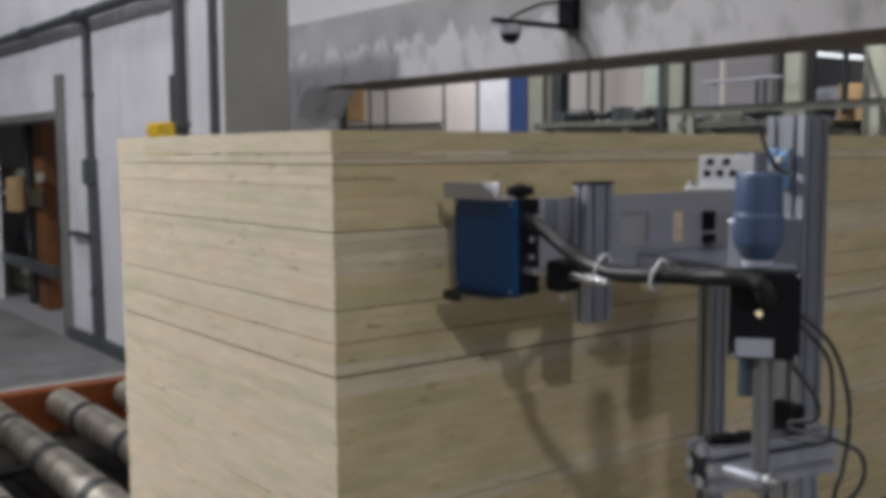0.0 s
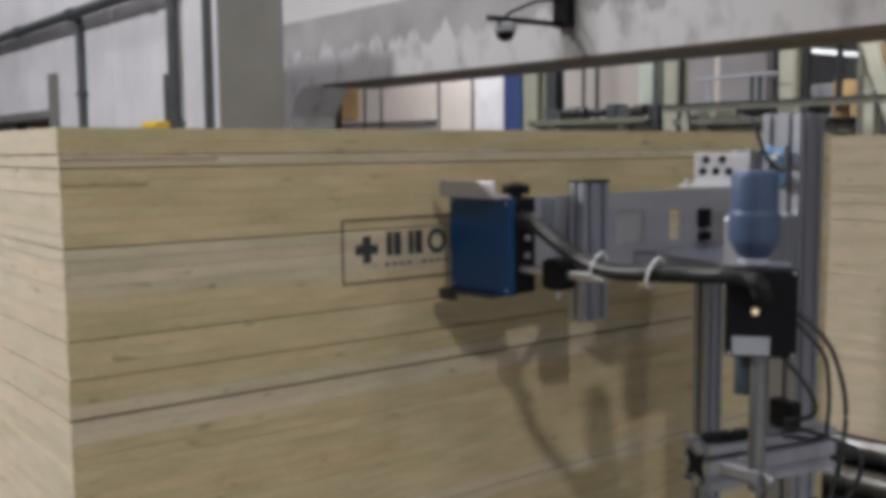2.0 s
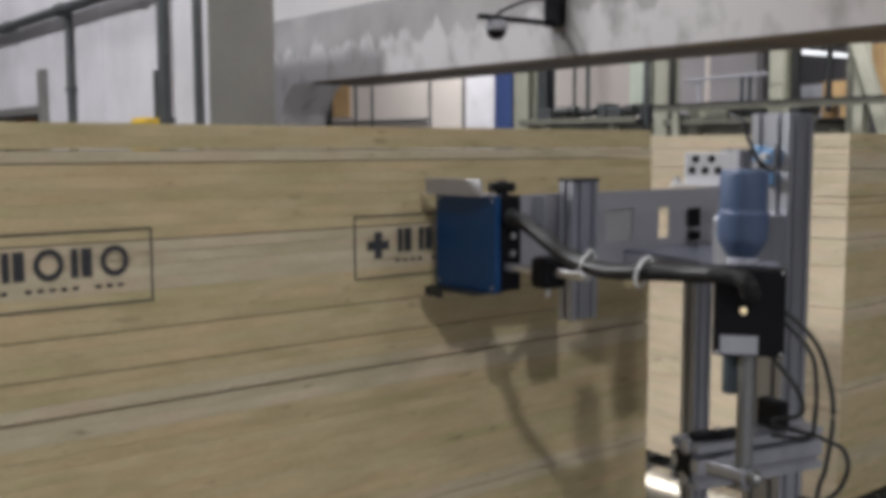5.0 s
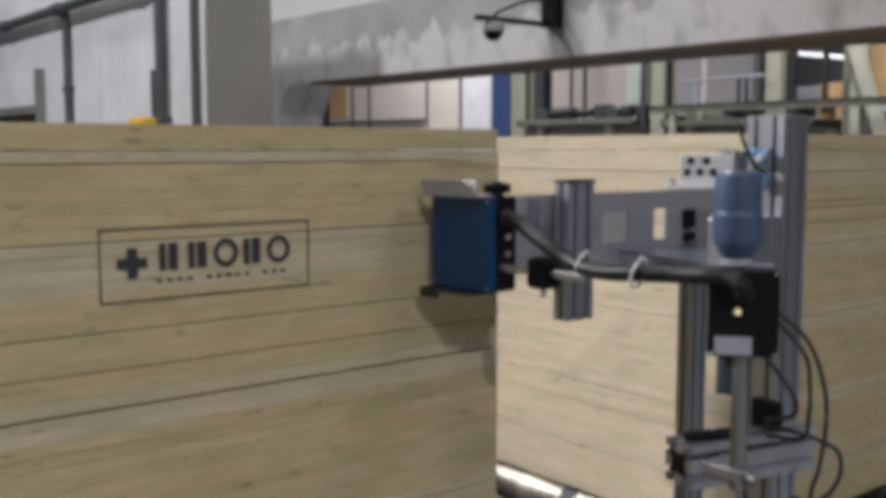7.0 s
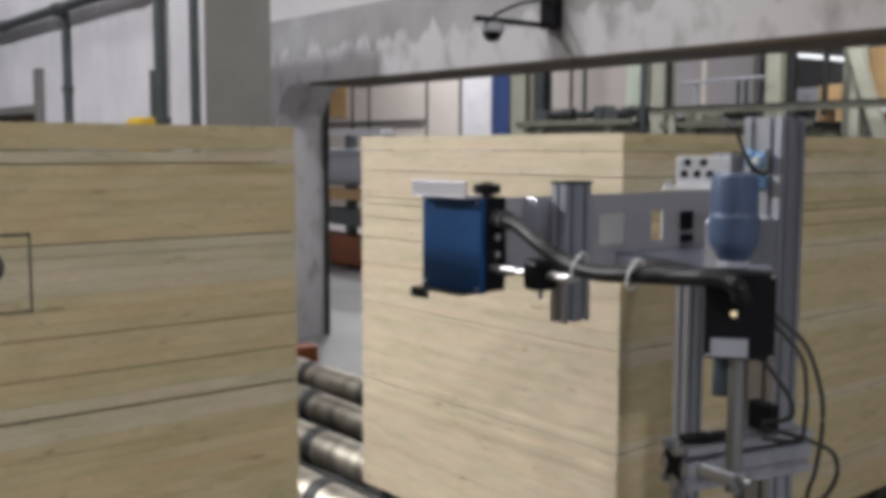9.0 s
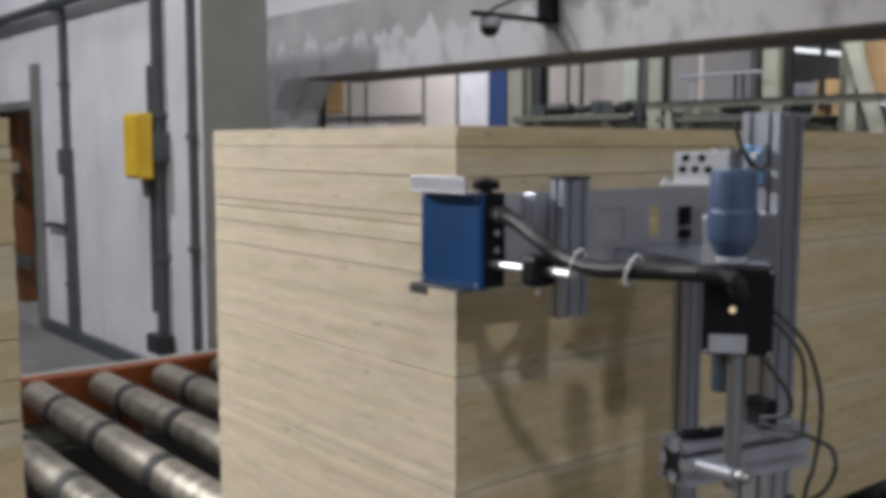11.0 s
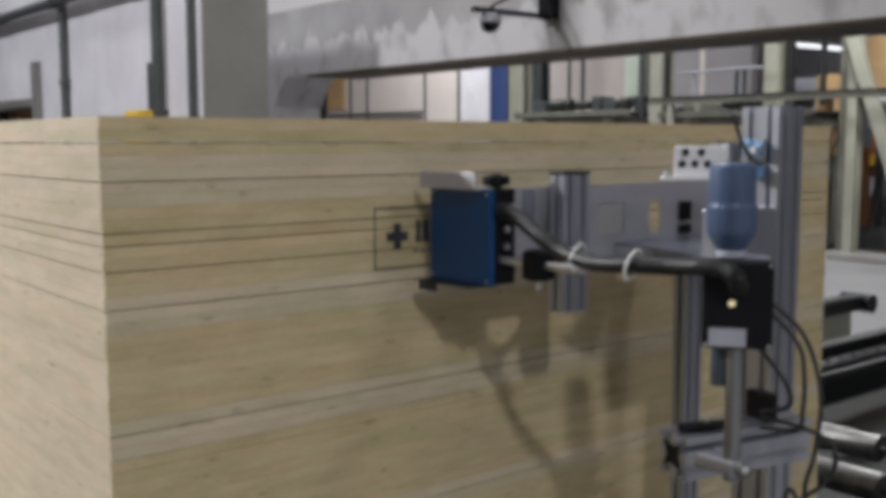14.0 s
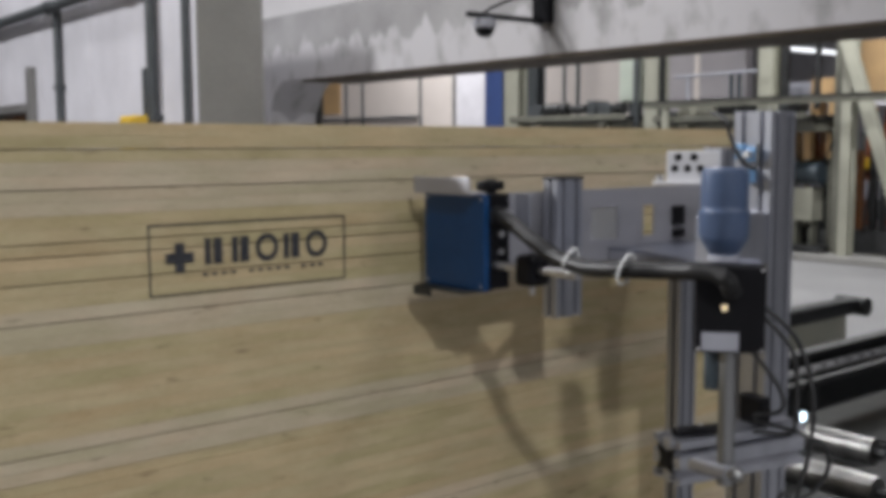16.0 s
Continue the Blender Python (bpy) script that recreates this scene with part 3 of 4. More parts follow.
for v in pulled["geom"]:
    if isinstance(v, bmesh.types.BMVert):
        v.co.y += 0.006
plate = thing("carrier_plate", "grey aluminium carrier plate with square cut-outs", "mounting plate")
part("plate", bm, M["plate"], plate)
part("stiffener", box(B(), 1.515, 1.521, 1.560, 1.5995, 1.52, 1.596, 0.001), M["alu"], plate)
part("window_pane", box(B(), 1.748, 1.857, 1.6065, 1.6095, 1.470, 1.562), M["frost"], plate, "frosted grey plastic pane")
part("sensor_block", box(B(), 2.050, 2.092, 1.588, 1.5995, 1.500, 1.548, 0.003), M["black"], plate, "small black sensor")
part("sensor_plug", box(B(), 2.052, 2.094, 1.588, 1.5995, 1.468, 1.490, 0.003), M["black"], plate, "small black plug")

# level shelf in front of the carrier plate
outline = [(1.72, 1.26), (1.815, 1.50), (1.815, 1.598), (2.10, 1.598), (2.10, 1.30), (1.862, 1.30), (1.862, 1.26)]
bm = B()
low = [bm.verts.new((x, y, 1.452)) for x, y in outline]
top = [bm.verts.new((x, y, 1.458)) for x, y in outline]
bm.faces.new(low[::-1])
bm.faces.new(top)
for k in range(len(outline)):
    bm.faces.new((low[k], low[(k + 1) % len(outline)], top[(k + 1) % len(outline)], top[k]))
part("shelf", bm, M["blued"], plate, "dark blued steel shelf")
rear = thing("rear_post", "upright slotted aluminium profile behind the ink unit", "profile post")
part("profile", slotted(B(), 0.070, 0.040, 2, 1, 1.401, at=Matrix.Translation((2.135, 1.625, 0.0))), M["alu"], rear)

post = thing("main_post", "tall upright slotted aluminium profile post", "profile post")
part("profile", slotted(B(), 0.090, 0.090, 2, 2, 1.77, slot=0.011, deep=0.014, at=Matrix.Translation((1.912, 1.246, 0.0))), M["alu"], post)
part("foot", box(B(), 1.83, 1.99, 1.16, 1.33, 0, 0.012, 0.002), M["alu"], post)

# ink unit: black case that looks to the operator, bottle on top, tube stand below
unit = thing("ink_unit", "black ink supply unit with an indicator light and grey label", "ink unit", at=(1.417, 0.976, 1.427))
unit.rotation_euler = (0, 0, radians(-51))
case = part("case", box(B(), -0.057, 0.057, 0, 0.042, -0.073, 0.074, 0.004), M["black"], unit)
part("tray", box(B(), -0.030, 0.057, 0.0425, 0.13, 0.0655, 0.0715, 0.002), M["blued"], unit, "dark blued steel bottle tray")
part("type_label", box(B(), -0.046, 0.014, -0.0012, -0.0002, -0.069, -0.038), M["label"], case, "blank grey type label")
bm = lathe(B(), [(0.0055, 0), (0.0055, 0.003), (0.0035, 0.005)], (0, 0, 0), 14)
bm.transform(pose(-0.010, 0, 0.004, 90, 0, 0))
part("indicator_light", bm, M["lamp"], case, "small warm indicator light", True)
for x in (-0.051, 0.051):
    for z in (-0.067, 0.068):
        part("screw", cyl(B(), (x, 0, z), (x, -0.0015, z), 0.0032, n=10), M["chrome"], case, "bright corner screw")
part("back_filter", cyl(B(), (-0.022, 0.05, -0.145), (-0.022, 0.05, 0.061), 0.017, n=20), M["filter"], unit, "smoked blue-grey plastic filter cup", True)

bottle = thing("ink_bottle", "upside-down blue-grey plastic ink bottle on the ink unit", "bottle", at=(1.475, 1.034, 1.501))
bm = lathe(B(), [(0.024, 0), (0.024, 0.010), (0.027, 0.014), (0.033, 0.024), (0.040, 0.036), (0.0425, 0.044), (0.0430, 0.086), (0.0405, 0.0885), (0.0395, 0.092), (0.0400, 0.097), (0.0400, 0.148), (0.0385, 0.156), (0.034, 0.160), (0.012, 0.161)], (0, 0, 0), 40)
part("bottle_body", bm, M["bottle"], bottle, smooth=True)
bm = lathe(B(), [(0.0260, 0.0), (0.0262, 0.004), (0.0262, 0.009), (0.0248, 0.0105)], (0, 0, 0), 30)
part("collar", bm, M["label"], bottle, "pale collar ring", True)

stand = thing("stand_tube", "steel stand tube under the ink unit with a clamp", "tube")
part("tube", cyl(B(), (1.440, 0.995, 1.12), (1.440, 0.995, 1.353), 0.0145, n=24), M["tube"], stand, smooth=True)
bm = box(B(), 1.416, 1.464, 0.975, 1.058, 1.132, 1.158, 0.008)
part("clamp", bm, M["alu"], stand, "pale cast clamp")
bm = lathe(B(), [(0.010, -0.010), (0.013, -0.004), (0.013, 0.004), (0.010, 0.010), (0.005, 0.014)], (0, 0, 0), 18)
bm.transform(pose(1.425, 0.964, 1.148, 90, 0, 0))
part("clamp_screw", bm, M["tube"], stand, "grey clamp screw", True)

cross = thing("cross_profile", "level slotted aluminium profile bolted to the main post", "profile bar")
cross.matrix_basis = pose(1.45, 1.128, 1.130, 0, 0, -13)
at = Matrix.Rotation(radians(90), 4, "Y")
part("profile", slotted(B(), 0.080, 0.076, 2, 2, 0.30, slot=0.012, deep=0.018, at=at), M["alu"], cross)
# solid black star on the end face stands in for the shaded hollow
bm = B()
star = [(0.035 if k % 2 else 0.016, radians(45 * k)) for k in range(8)]
front = [bm.verts.new((-0.0025, q * math.cos(a), q * math.sin(a))) for q, a in star]
back = [bm.verts.new((-0.0006, q * math.cos(a), q * math.sin(a))) for q, a in star]
bm.faces.new(front)
bm.faces.new(back[::-1])
for k in range(8):
    bm.faces.new((front[k], back[k], back[(k + 1) % 8], front[(k + 1) % 8]))
part("hollow_star", bm, M["black"], cross, "black star in place of the shaded hollow core of the profile end")
bm = box(B(), -0.052, 0.052, -0.012, 0.012, 0, 0.016, 0.006)
bm.transform(pose(0.062, -0.012, 0.041, 0, 0, -10))
part("clamp_lever", bm, M["black"], cross, "black clamp lever")
part("lever_screw", cyl(B(), (0.066, -0.012, 0.057), (0.066, -0.012, 0.061), 0.005, n=10), M["chrome"], cross, "bright lever screw")
part("corner_block", box(B(), 0.195, 0.222, -0.03, 0.03, 0.041, 0.095, 0.004), M["black"], cross, "black corner block")

hose = thing("ink_hose", "thick black corrugated hose from ink unit to print head", "hose")
HOSE = [(1.420, 1.560, 1.555), (1.400, 1.490, 1.544), (1.384, 1.410, 1.514), (1.384, 1.347, 1.487), (1.372, 1.262, 1.476), (1.366, 1.173, 1.481),
        (1.382, 1.090, 1.485), (1.380, 1.020, 1.491), (1.376, 0.975, 1.491), (1.382, 0.958, 1.480), (1.402, 0.966, 1.464), (1.425, 0.978, 1.458)]
part("hose_body", tube(B(), HOSE, 0.0152, 14, 14, 0.045), M["hose"], hose, smooth=True)
u, v = Vector(HOSE[0]), Vector(HOSE[1])
part("ferrule", cyl(B(), u, u + (v - u).normalized() * 0.016, 0.0195, n=18), M["rubber"], hose, "black rubber ferrule", True)
for p, r in (((1.383, 1.308, 1.481), 0.023), ((1.368, 1.160, 1.482), 0.024)):
    t = thing("cable_tie", "white nylon cable tie round hose and bar", "cable tie", "ties on the hose", at=p)
    loop = [(r * math.cos(6.28318531 * k / 12) * 0.80, -0.010 * math.sin(6.28318531 * k / 12), r * 1.12 * math.sin(6.28318531 * k / 12)) for k in range(13)]
    part("loop", tube(B(), loop, 0.0026, 6, 3), M["tie"], t, smooth=True)
    part("tail", tube(B(), [(0.0, -0.004, r * 1.1), (-0.006, -0.012, r * 1.25), (-0.012, -0.016, r * 1.28)], 0.002, 6, 4), M["tie"], t, smooth=True)

CABLES = [
    [(1.470, 0.990, 1.430), (1.550, 1.020, 1.425), (1.602, 0.971, 1.362), (1.618, 0.945, 1.283), (1.621, 0.940, 1.212), (1.616, 0.948, 1.129), (1.609, 0.960, 1.050), (1.606, 0.970, 0.700), (1.626, 0.990, 0.020)],
    [(1.470, 0.990, 1.410), (1.550, 1.020, 1.410), (1.599, 0.976, 1.341), (1.606, 0.965, 1.281), (1.605, 0.965, 1.219), (1.603, 0.975, 1.183), (1.606, 1.050, 1.170)],
    [(1.606, 1.050, 1.190), (1.603, 0.969, 1.190), (1.617, 0.946, 1.181), (1.630, 0.923, 1.168), (1.635, 0.916, 1.133), (1.626, 0.930, 1.090), (1.607, 0.962, 1.054), (1.586, 0.990, 0.980), (1.596, 1.010, 0.020)],
    [(1.470, 1.000, 1.360), (1.545, 1.022, 1.335), (1.589, 0.991, 1.268), (1.600, 0.990, 1.224), (1.604, 1.050, 1.200)],
]
for pts in CABLES:
    t = thing("cable", "thin black cable hanging from the ink unit", "cable", "cables of the printing unit")
    part("sheath", tube(B(), pts, 0.0042, 8, 8), M["rubber"], t, smooth=True)
t = thing("cable", "thin black cable clipped at the top of the main post", "cable", "cables of the printing unit")
part("sheath", tube(B(), [(1.85, 1.22, 1.70), (1.80, 1.19, 1.655), (1.72, 1.16, 1.66), (1.693, 1.159, 1.679), (1.684, 1.173, 1.717), (1.678, 1.18, 1.748), (1.70, 1.23, 1.765)], 0.004, 8, 8), M["rubber"], t, smooth=True)
for y, z in ((1.265, 1.686), (1.235, 1.680), (1.245, 1.634)):
    t = thing("air_fitting", "pale blue plastic push-in air fitting on the main post", "air fitting", "air fittings")
    part("fitting_body", box(B(), 1.842, 1.866, y - 0.012, y + 0.012, z - 0.016, z + 0.016, 0.005), M["airblue"], t)
    part("nut", cyl(B(), (1.826, y, z), (1.842, y, z), 0.008, n=8), M["chrome"], t, smooth=True)

# bright angle bracket with holes, and the stub of the cross slide
bracket = thing("angle_bracket", "bright drilled aluminium angle bracket above the carrier plate", "bracket", at=(1.597, 1.207, 1.625))
bracket.rotation_euler = (0, 0, radians(-45))
up = part("upright", box(B(), -0.038, 0.060, 0, 0.008, 0, 0.064, 0.0015), M["bright"], bracket, "polished upright")
part("flange", box(B(), -0.066, 0.038, -0.035, -0.0005, 0, 0.006, 0.001), M["bright"], bracket)
# black hexagons set on the upright in place of its dark drilled holes
for x, z in ((-0.018, 0.052), (0.012, 0.052), (-0.024, 0.030), (0.0, 0.030), (0.024, 0.030)):
    part("hole_mark", cyl(B(), (x, 0, z), (x, -0.004, z), 0.0075, n=6), M["black"], up, "black hexagon in place of a drilled hole")
part("foot_screw", cyl(B(), (-0.055, -0.018, 0.006), (-0.055, -0.018, 0.018), 0.007, n=10), M["chrome"], bracket)
stub = thing("slide_profile", "slotted aluminium profile of the cross slide", "profile post")
part("profile", slotted(B(), 0.042, 0.042, 1, 1, 0.215, at=Matrix.Translation((1.672, 1.190, 1.480))), M["alu"], stub)
part("carriage", box(B(), 1.694, 1.866, 1.205, 1.259, 1.450, 1.56, 0.004), M["alu"], stub, "aluminium carriage block")
part("tie_bar", box(B(), 1.815, 1.850, 1.260, 1.599, 1.411, 1.4515, 0.003), M["alu"], stub, "aluminium bar to the carrier plate")

# ---- on the partition and the pier ----


def wall_pipe(label, x, y, z0, z1, r, clips):
    t = thing("wall_pipe", label, "pipe", "pipes on the wall", at=(x, y, 0))
    part("pipe", cyl(B(), (0, 0, z0), (0, 0, z1), r, n=16), M["steel"], t, smooth=True)
    for z in clips:
        part("clip", box(B(), -r - 0.006, 0.06, -r - 0.01, r + 0.01, z - 0.02, z + 0.02, 0.004), M["steel"], t)
    return t


p = wall_pipe("grey steel conduit with a junction box on white panels", 2.91, 8.70, 0.06, 2.84, 0.031, (0.5, 1.0, 2.2))
part("junction_box", box(B(), -0.06, 0.045, -0.075, 0.045, 1.44, 1.66, 0.012), M["steel"], p, "grey junction box")
part("lower_tube", cyl(B(), (0.0, -0.10, 0.05), (0.0, -0.06, 1.44), 0.030, n=14), M["steel"], p, smooth=True)
part("branch", tube(B(), [(0, 0.04, 0.98), (-0.02, 0.3, 1.0), (0, 0.6, 0.98)], 0.022, 8, 6), M["dark"], p)
p = wall_pipe("grey steel pipe beside the pier with a valve near its foot", 2.905, 6.765, 0.02, 2.95, 0.038, (0.9, 1.9, 2.8))
part("side_conduit", cyl(B(), (0.0, 0.12, 0.5), (0.0, 0.12, 2.25), 0.025, n=12), M["steel"], p, smooth=True)
part("valve", box(B(), -0.09, 0.04, -0.11, 0.11, 0.22, 0.36, 0.02), M["dark"], p, "dark valve body")
wall_pipe("slim grey conduit on the corner of the pier", 2.925, 6.26, 0.02, 2.95, 0.028, (1.0, 1.75, 2.8))
t = thing("overhead_pipe", "grey steel pipe running level along the partition", "pipe", at=(2.86, 0, 2.86))
part("pipe", cyl(B(), (0, 6.72, 0), (0, 14, 0), 0.045, n=16), M["steel"], t, smooth=True)
for y in (7.2, 8.74, 10.3):
    part("coupling", cyl(B(), (0, y - 0.06, 0), (0, y + 0.06, 0), 0.056, n=16), M["steel"], t, smooth=True)
for y in (7.9, 9.6):
    part("hanger", box(B(), -0.01, 0.088, y - 0.015, y + 0.015, -0.01, 0.02), M["steel"], t)
t = thing("switch_box", "yellow painted switch box fixed beside the wall pipe", "switch box", at=(2.80, 6.83, 1.68))
part("housing", box(B(), -0.06, 0.04, -0.13, 0.13, -0.22, 0.235, 0.012), M["yellow"], t)
part("cover", box(B(), -0.075, -0.061, -0.115, 0.115, -0.20, 0.215, 0.006), M["yellow"], t)
part("wall_bracket", box(B(), 0.041, 0.16, -0.14, -0.07, -0.1, 0.1, 0.004), M["steel"], t)
part("cable_gland", cyl(B(), (0.03, -0.04, -0.34), (0.03, 0.0, -0.221), 0.03, n=12), M["steel"], t, smooth=True)

# dome camera on its arm, on the portal beam
t = thing("dome_camera", "small white dome camera hanging from a black wall arm", "camera dome", at=(3.92, 4.43, 2.40))
part("arm", box(B(), -0.13, 0.47, -0.02, 0.02, 0.03, 0.058, 0.004), M["black"], t, "black steel arm")
part("wall_plate", box(B(), 0.44, 0.499, -0.065, 0.065, 0.03, 0.22, 0.004), M["black"], t, "black wall plate")
part("brace", tube(B(), [(0.45, 0, 0.19), (0.25, 0, 0.165), (0.05, 0, 0.09), (0.0, 0, 0.06)], 0.009, 8, 6), M["black"], t)
part("housing", lathe(B(), [(0.045, 0.029), (0.062, 0.018), (0.066, -0.02), (0.060, -0.028)], (0, 0, 0), 24), M["label"], t, "pale grey housing", True)
part("dome", lathe(B(), [(0.056, -0.0285), (0.054, -0.045), (0.042, -0.066), (0.022, -0.079), (0.004, -0.082)], (0, 0, 0), 24), M["black"], t, "dark dome", True)

# ---- beyond the doorway ----
t = thing("steel_rack", "rusty brown steel machine frame with rollers in the doorway", "machine frame", at=(3.30, 11.4, 0))
part("upright", box(B(), -0.05, 0.10, -0.14, 0.16, 0, 2.08, 0.008), M["rust"], t, "rusty brown upright")
part("upright", box(B(), -0.02, 0.08, 0.47, 0.66, 0, 2.08, 0.008), M["dark"], t, "dark upright")
part("upright", box(B(), -0.02, 0.08, 2.25, 2.45, 0, 2.08, 0.008), M["rust"], t)
part("top_bar", box(B(), -0.06, 0.12, -0.18, 2.5, 2.081, 2.16, 0.006), M["dark"], t, "dark top bar")
part("cream_bar", box(B(), 0.09, 0.20, 0.30, 2.4, 1.44, 1.55, 0.006), M["cream"], t, "cream cross bar")
part("stop_block", box(B(), -0.12, -0.051, -0.24, -0.141, 1.40, 1.50, 0.008), M["cream"], t, "small cream block")
part("bracket", box(B(), -0.12, -0.021, 0.70, 1.06, 1.04, 1.44, 0.012), M["tan"], t, "orange tan bracket")
part("bright_roller", cyl(B(), (-0.06, 1.061, 1.24), (-0.06, 2.4, 1.24), 0.06, n=18), M["chrome"], t, "bright steel roller", True)
part("cable_bunch", tube(B(), [(-0.06, 0.20, 1.40), (-0.09, 0.26, 1.15), (-0.06, 0.36, 0.85), (-0.08, 0.30, 0.62)], 0.028, 8, 6), M["rubber"], t, "black cable bunch", True)
part("valve_box", box(B(), -0.10, -0.051, -0.22, 0.40, 1.12, 1.32, 0.02), M["brown_dark"], t, "dark rusty valve box")
part("lower_rail", box(B(), -0.16, -0.10, -0.75, 2.4, 0.42, 0.54, 0.008), M["steel"], t, "grey steel lower rail")
for y in (-0.05, 1.3):
    part("rail_bracket", box(B(), -0.0999, -0.051, y, y + 0.08, 0.44, 0.52), M["steel"], t)
part("drive_box", box(B(), 0.12, 0.55, 0.70, 2.0, 0.05, 0.40, 0.02), M["cream"], t, "cream drive housing")
part("gear_motor", cyl(B(), (0.3, 0.75, 0.72), (0.3, 1.6, 0.72), 0.15, n=20), M["filter"], t, "dark blue-grey gear motor", True)
part("motor_stand", box(B(), 0.2, 0.4, 0.9, 1.4, 0.401, 0.58, 0.01), M["dark"], t)
part("back_panel", box(B(), 0.9, 0.95, -1.6, 2.6, 0, 2.6, 0.004), M["olive"], t, "dull olive back panel")

# ---- beyond the portal ----
high_x = 13.5


def column(label, mm, y0, y1, z0=0.0, z1=7.0, x=high_x, deep=0.25):
    t = thing("steel_column", label, "column", at=(x, (y0 + y1) / 2, z0))
    w = abs(y1 - y0) / 2
    bm = box(B(), 0, 0.02, -w, w, 0, z1 - z0, 0.004)
    box(bm, deep - 0.02, deep, -w, w, 0, z1 - z0, 0.004)
    box(bm, 0.0201, deep - 0.0201, -0.012, 0.012, 0, z1 - z0)
    part("flanged_section", bm, M[mm], t)
    if z0 == 0:
        part("base_plate", box(B(), -0.06, deep + 0.06, -w - 0.05, w + 0.05, 0, 0.025), M[mm], t)
    return t


column("blue painted steel column", "bluecol", 14.78, 15.28)
column("cream green steel column beside the blue one", "cream", 14.33, 14.72)
column("grey steel column", "steel", 14.03, 14.28, x=13.7)
column("cream green steel column of the press line", "cream", 10.94, 11.23, deep=0.3)
column("dark steel post", "dark", 10.80, 10.87, x=13.45, deep=0.07)
column("slim pale steel post", "creamwall", 10.44, 10.50, x=13.9, deep=0.06)
column("cream green steel column under a bracket", "cream", 8.78, 9.02, z1=3.3)
column("dark steel post", "dark", 8.60, 8.71, x=13.6, deep=0.1)
column("thin black steel post", "dark", 7.89, 7.96, x=13.3, z0=2.2, deep=0.06)
column("slim cream green frame column with a raking brace", "cream", 7.50, 7.65, deep=0.2)
# second post of the frame; its shade is put into the olive colour
column("frame column behind the cream one, olive for its shade", "olive", 7.68, 7.90, x=13.75, deep=0.2)
column("slim grey steel post", "steel", 11.30, 11.38, x=13.4, deep=0.07)

far = setting("wall_far", box(B(), 16.0, 16.25, 13.2, 28, 0, 8), M["creamwall"], "cream panelled wall far behind the portal", "wall")
for y in (25.3, 24.02, 23.2, 20.6, 19.25):
    part("panel_post", box(B(), 15.97, 15.999, y - 0.04, y + 0.04, 0, 7.9), M["steel"], far)
part("ledge", box(B(), 15.90, 15.999, 20.7, 25.2, 2.40, 2.47), M["steel"], far)
part("hatch", box(B(), 15.96, 15.999, 24.3, 25.2, 2.6, 4.2, 0.01), M["tan"], far, "tan hatch")
part("light_bay", box(B(), 15.97, 15.999, 18.1, 19.15, 0, 7.8, 0.01), M["panel"], far)
setting("wall_inner", box(B(), 15.5, 15.7, 10.6, 13.19, 0, 8), M["pinkwall"], "grey mauve inner wall", "wall")
setting("wall_grey", box(B(), 17.5, 17.7, -6, 15.0, 0, 8), M["purple"], "grey clad inner wall behind the press line", "wall")
for y0, y1 in ((13.19, 13.23), (12.84, 12.9)):
    column("thin dark steel post before the cream wall", "steel", y0, y1, x=13.6, deep=0.05)
t = thing("wall_cabinet", "tall mint-white wall cabinet", "cabinet", at=(13.8, 11.80, 2.45))
part("body", box(B(), 0, 0.35, -0.24, 0.24, 0, 1.0, 0.01), M["mint"], t)
part("door", box(B(), -0.02, -0.001, -0.22, 0.22, 0.02, 0.98, 0.006), M["mint"], t)
part("bracket", box(B(), 0.05, 0.3, -0.05, 0.05, -0.3, -0.001), M["steel"], t)


def high_deck(label, y0, y1, z, mm, seed):
    rr = random.Random(seed)
    t = thing("press_deck", label, "machine", "decks of the press line", at=(13.2, y0, z))
    n = y1 - y0
    part("bed", box(B(), 0, 1.2, 0, n, -0.06, 0.02, 0.01), M["dark"], t, "dark bed")
    part("side_beam", box(B(), -0.05, -0.001, 0, n, -0.04, 0.06, 0.006), M["olive"], t)
    part("skirt", box(B(), 0.27, 1.1, 0.03, n - 0.03, -0.22, -0.061, 0.01), M["olive"], t, "dull olive steel skirt")
    y = 0.1
    while y < n - 0.3:
        w, h = rr.uniform(0.12, 0.42), rr.uniform(0.12, 0.30)
        if rr.random() < 0.45:
            part("drive", cyl(B(), (0.1, y, 0.16), (0.1, y + w, 0.16), h * 0.45, n=14), M[rr.choice(("cream", "steel", "dark"))], t, smooth=True)
        else:
            part("housing", box(B(), 0.02, 0.4, y, y + w, 0.021, h, 0.015), M[rr.choice((mm, "cream", "dark", "steel"))], t)
        y += w + rr.uniform(0.03, 0.14)
    for k in range(2):
        part("leg", box(B(), 0.1, 0.25, n * (0.2 + 0.6 * k), n * (0.2 + 0.6 * k) + 0.15, -z, -0.061), M["cream"], t)
    return t


high_deck("dark green machine deck with drives on cream legs", 11.36, 14.2, 2.17, "cream", 3)
high_deck("dark machine deck with olive beam and drives", 8.0, 10.75, 2.10, "cream", 8)
t = thing("cream_girder", "grey steel girder along the press line on cream legs", "girder", at=(13.05, 6.2, 2.30))
part("web", box(B(), 0.03, 0.05, 0, 4.7, 0, 0.08), M["olive"], t)
part("flange", box(B(), 0, 0.1, 0, 4.7, 0.0801, 0.095), M["midsteel"], t)
part("flange", box(B(), 0, 0.1, 0, 4.7, -0.02, -0.0001), M["olive"], t)
for y in (0.3, 4.2):
    part("leg", box(B(), 0.02, 0.09, y, y + 0.1, -2.30, -0.0201), M["cream"], t)
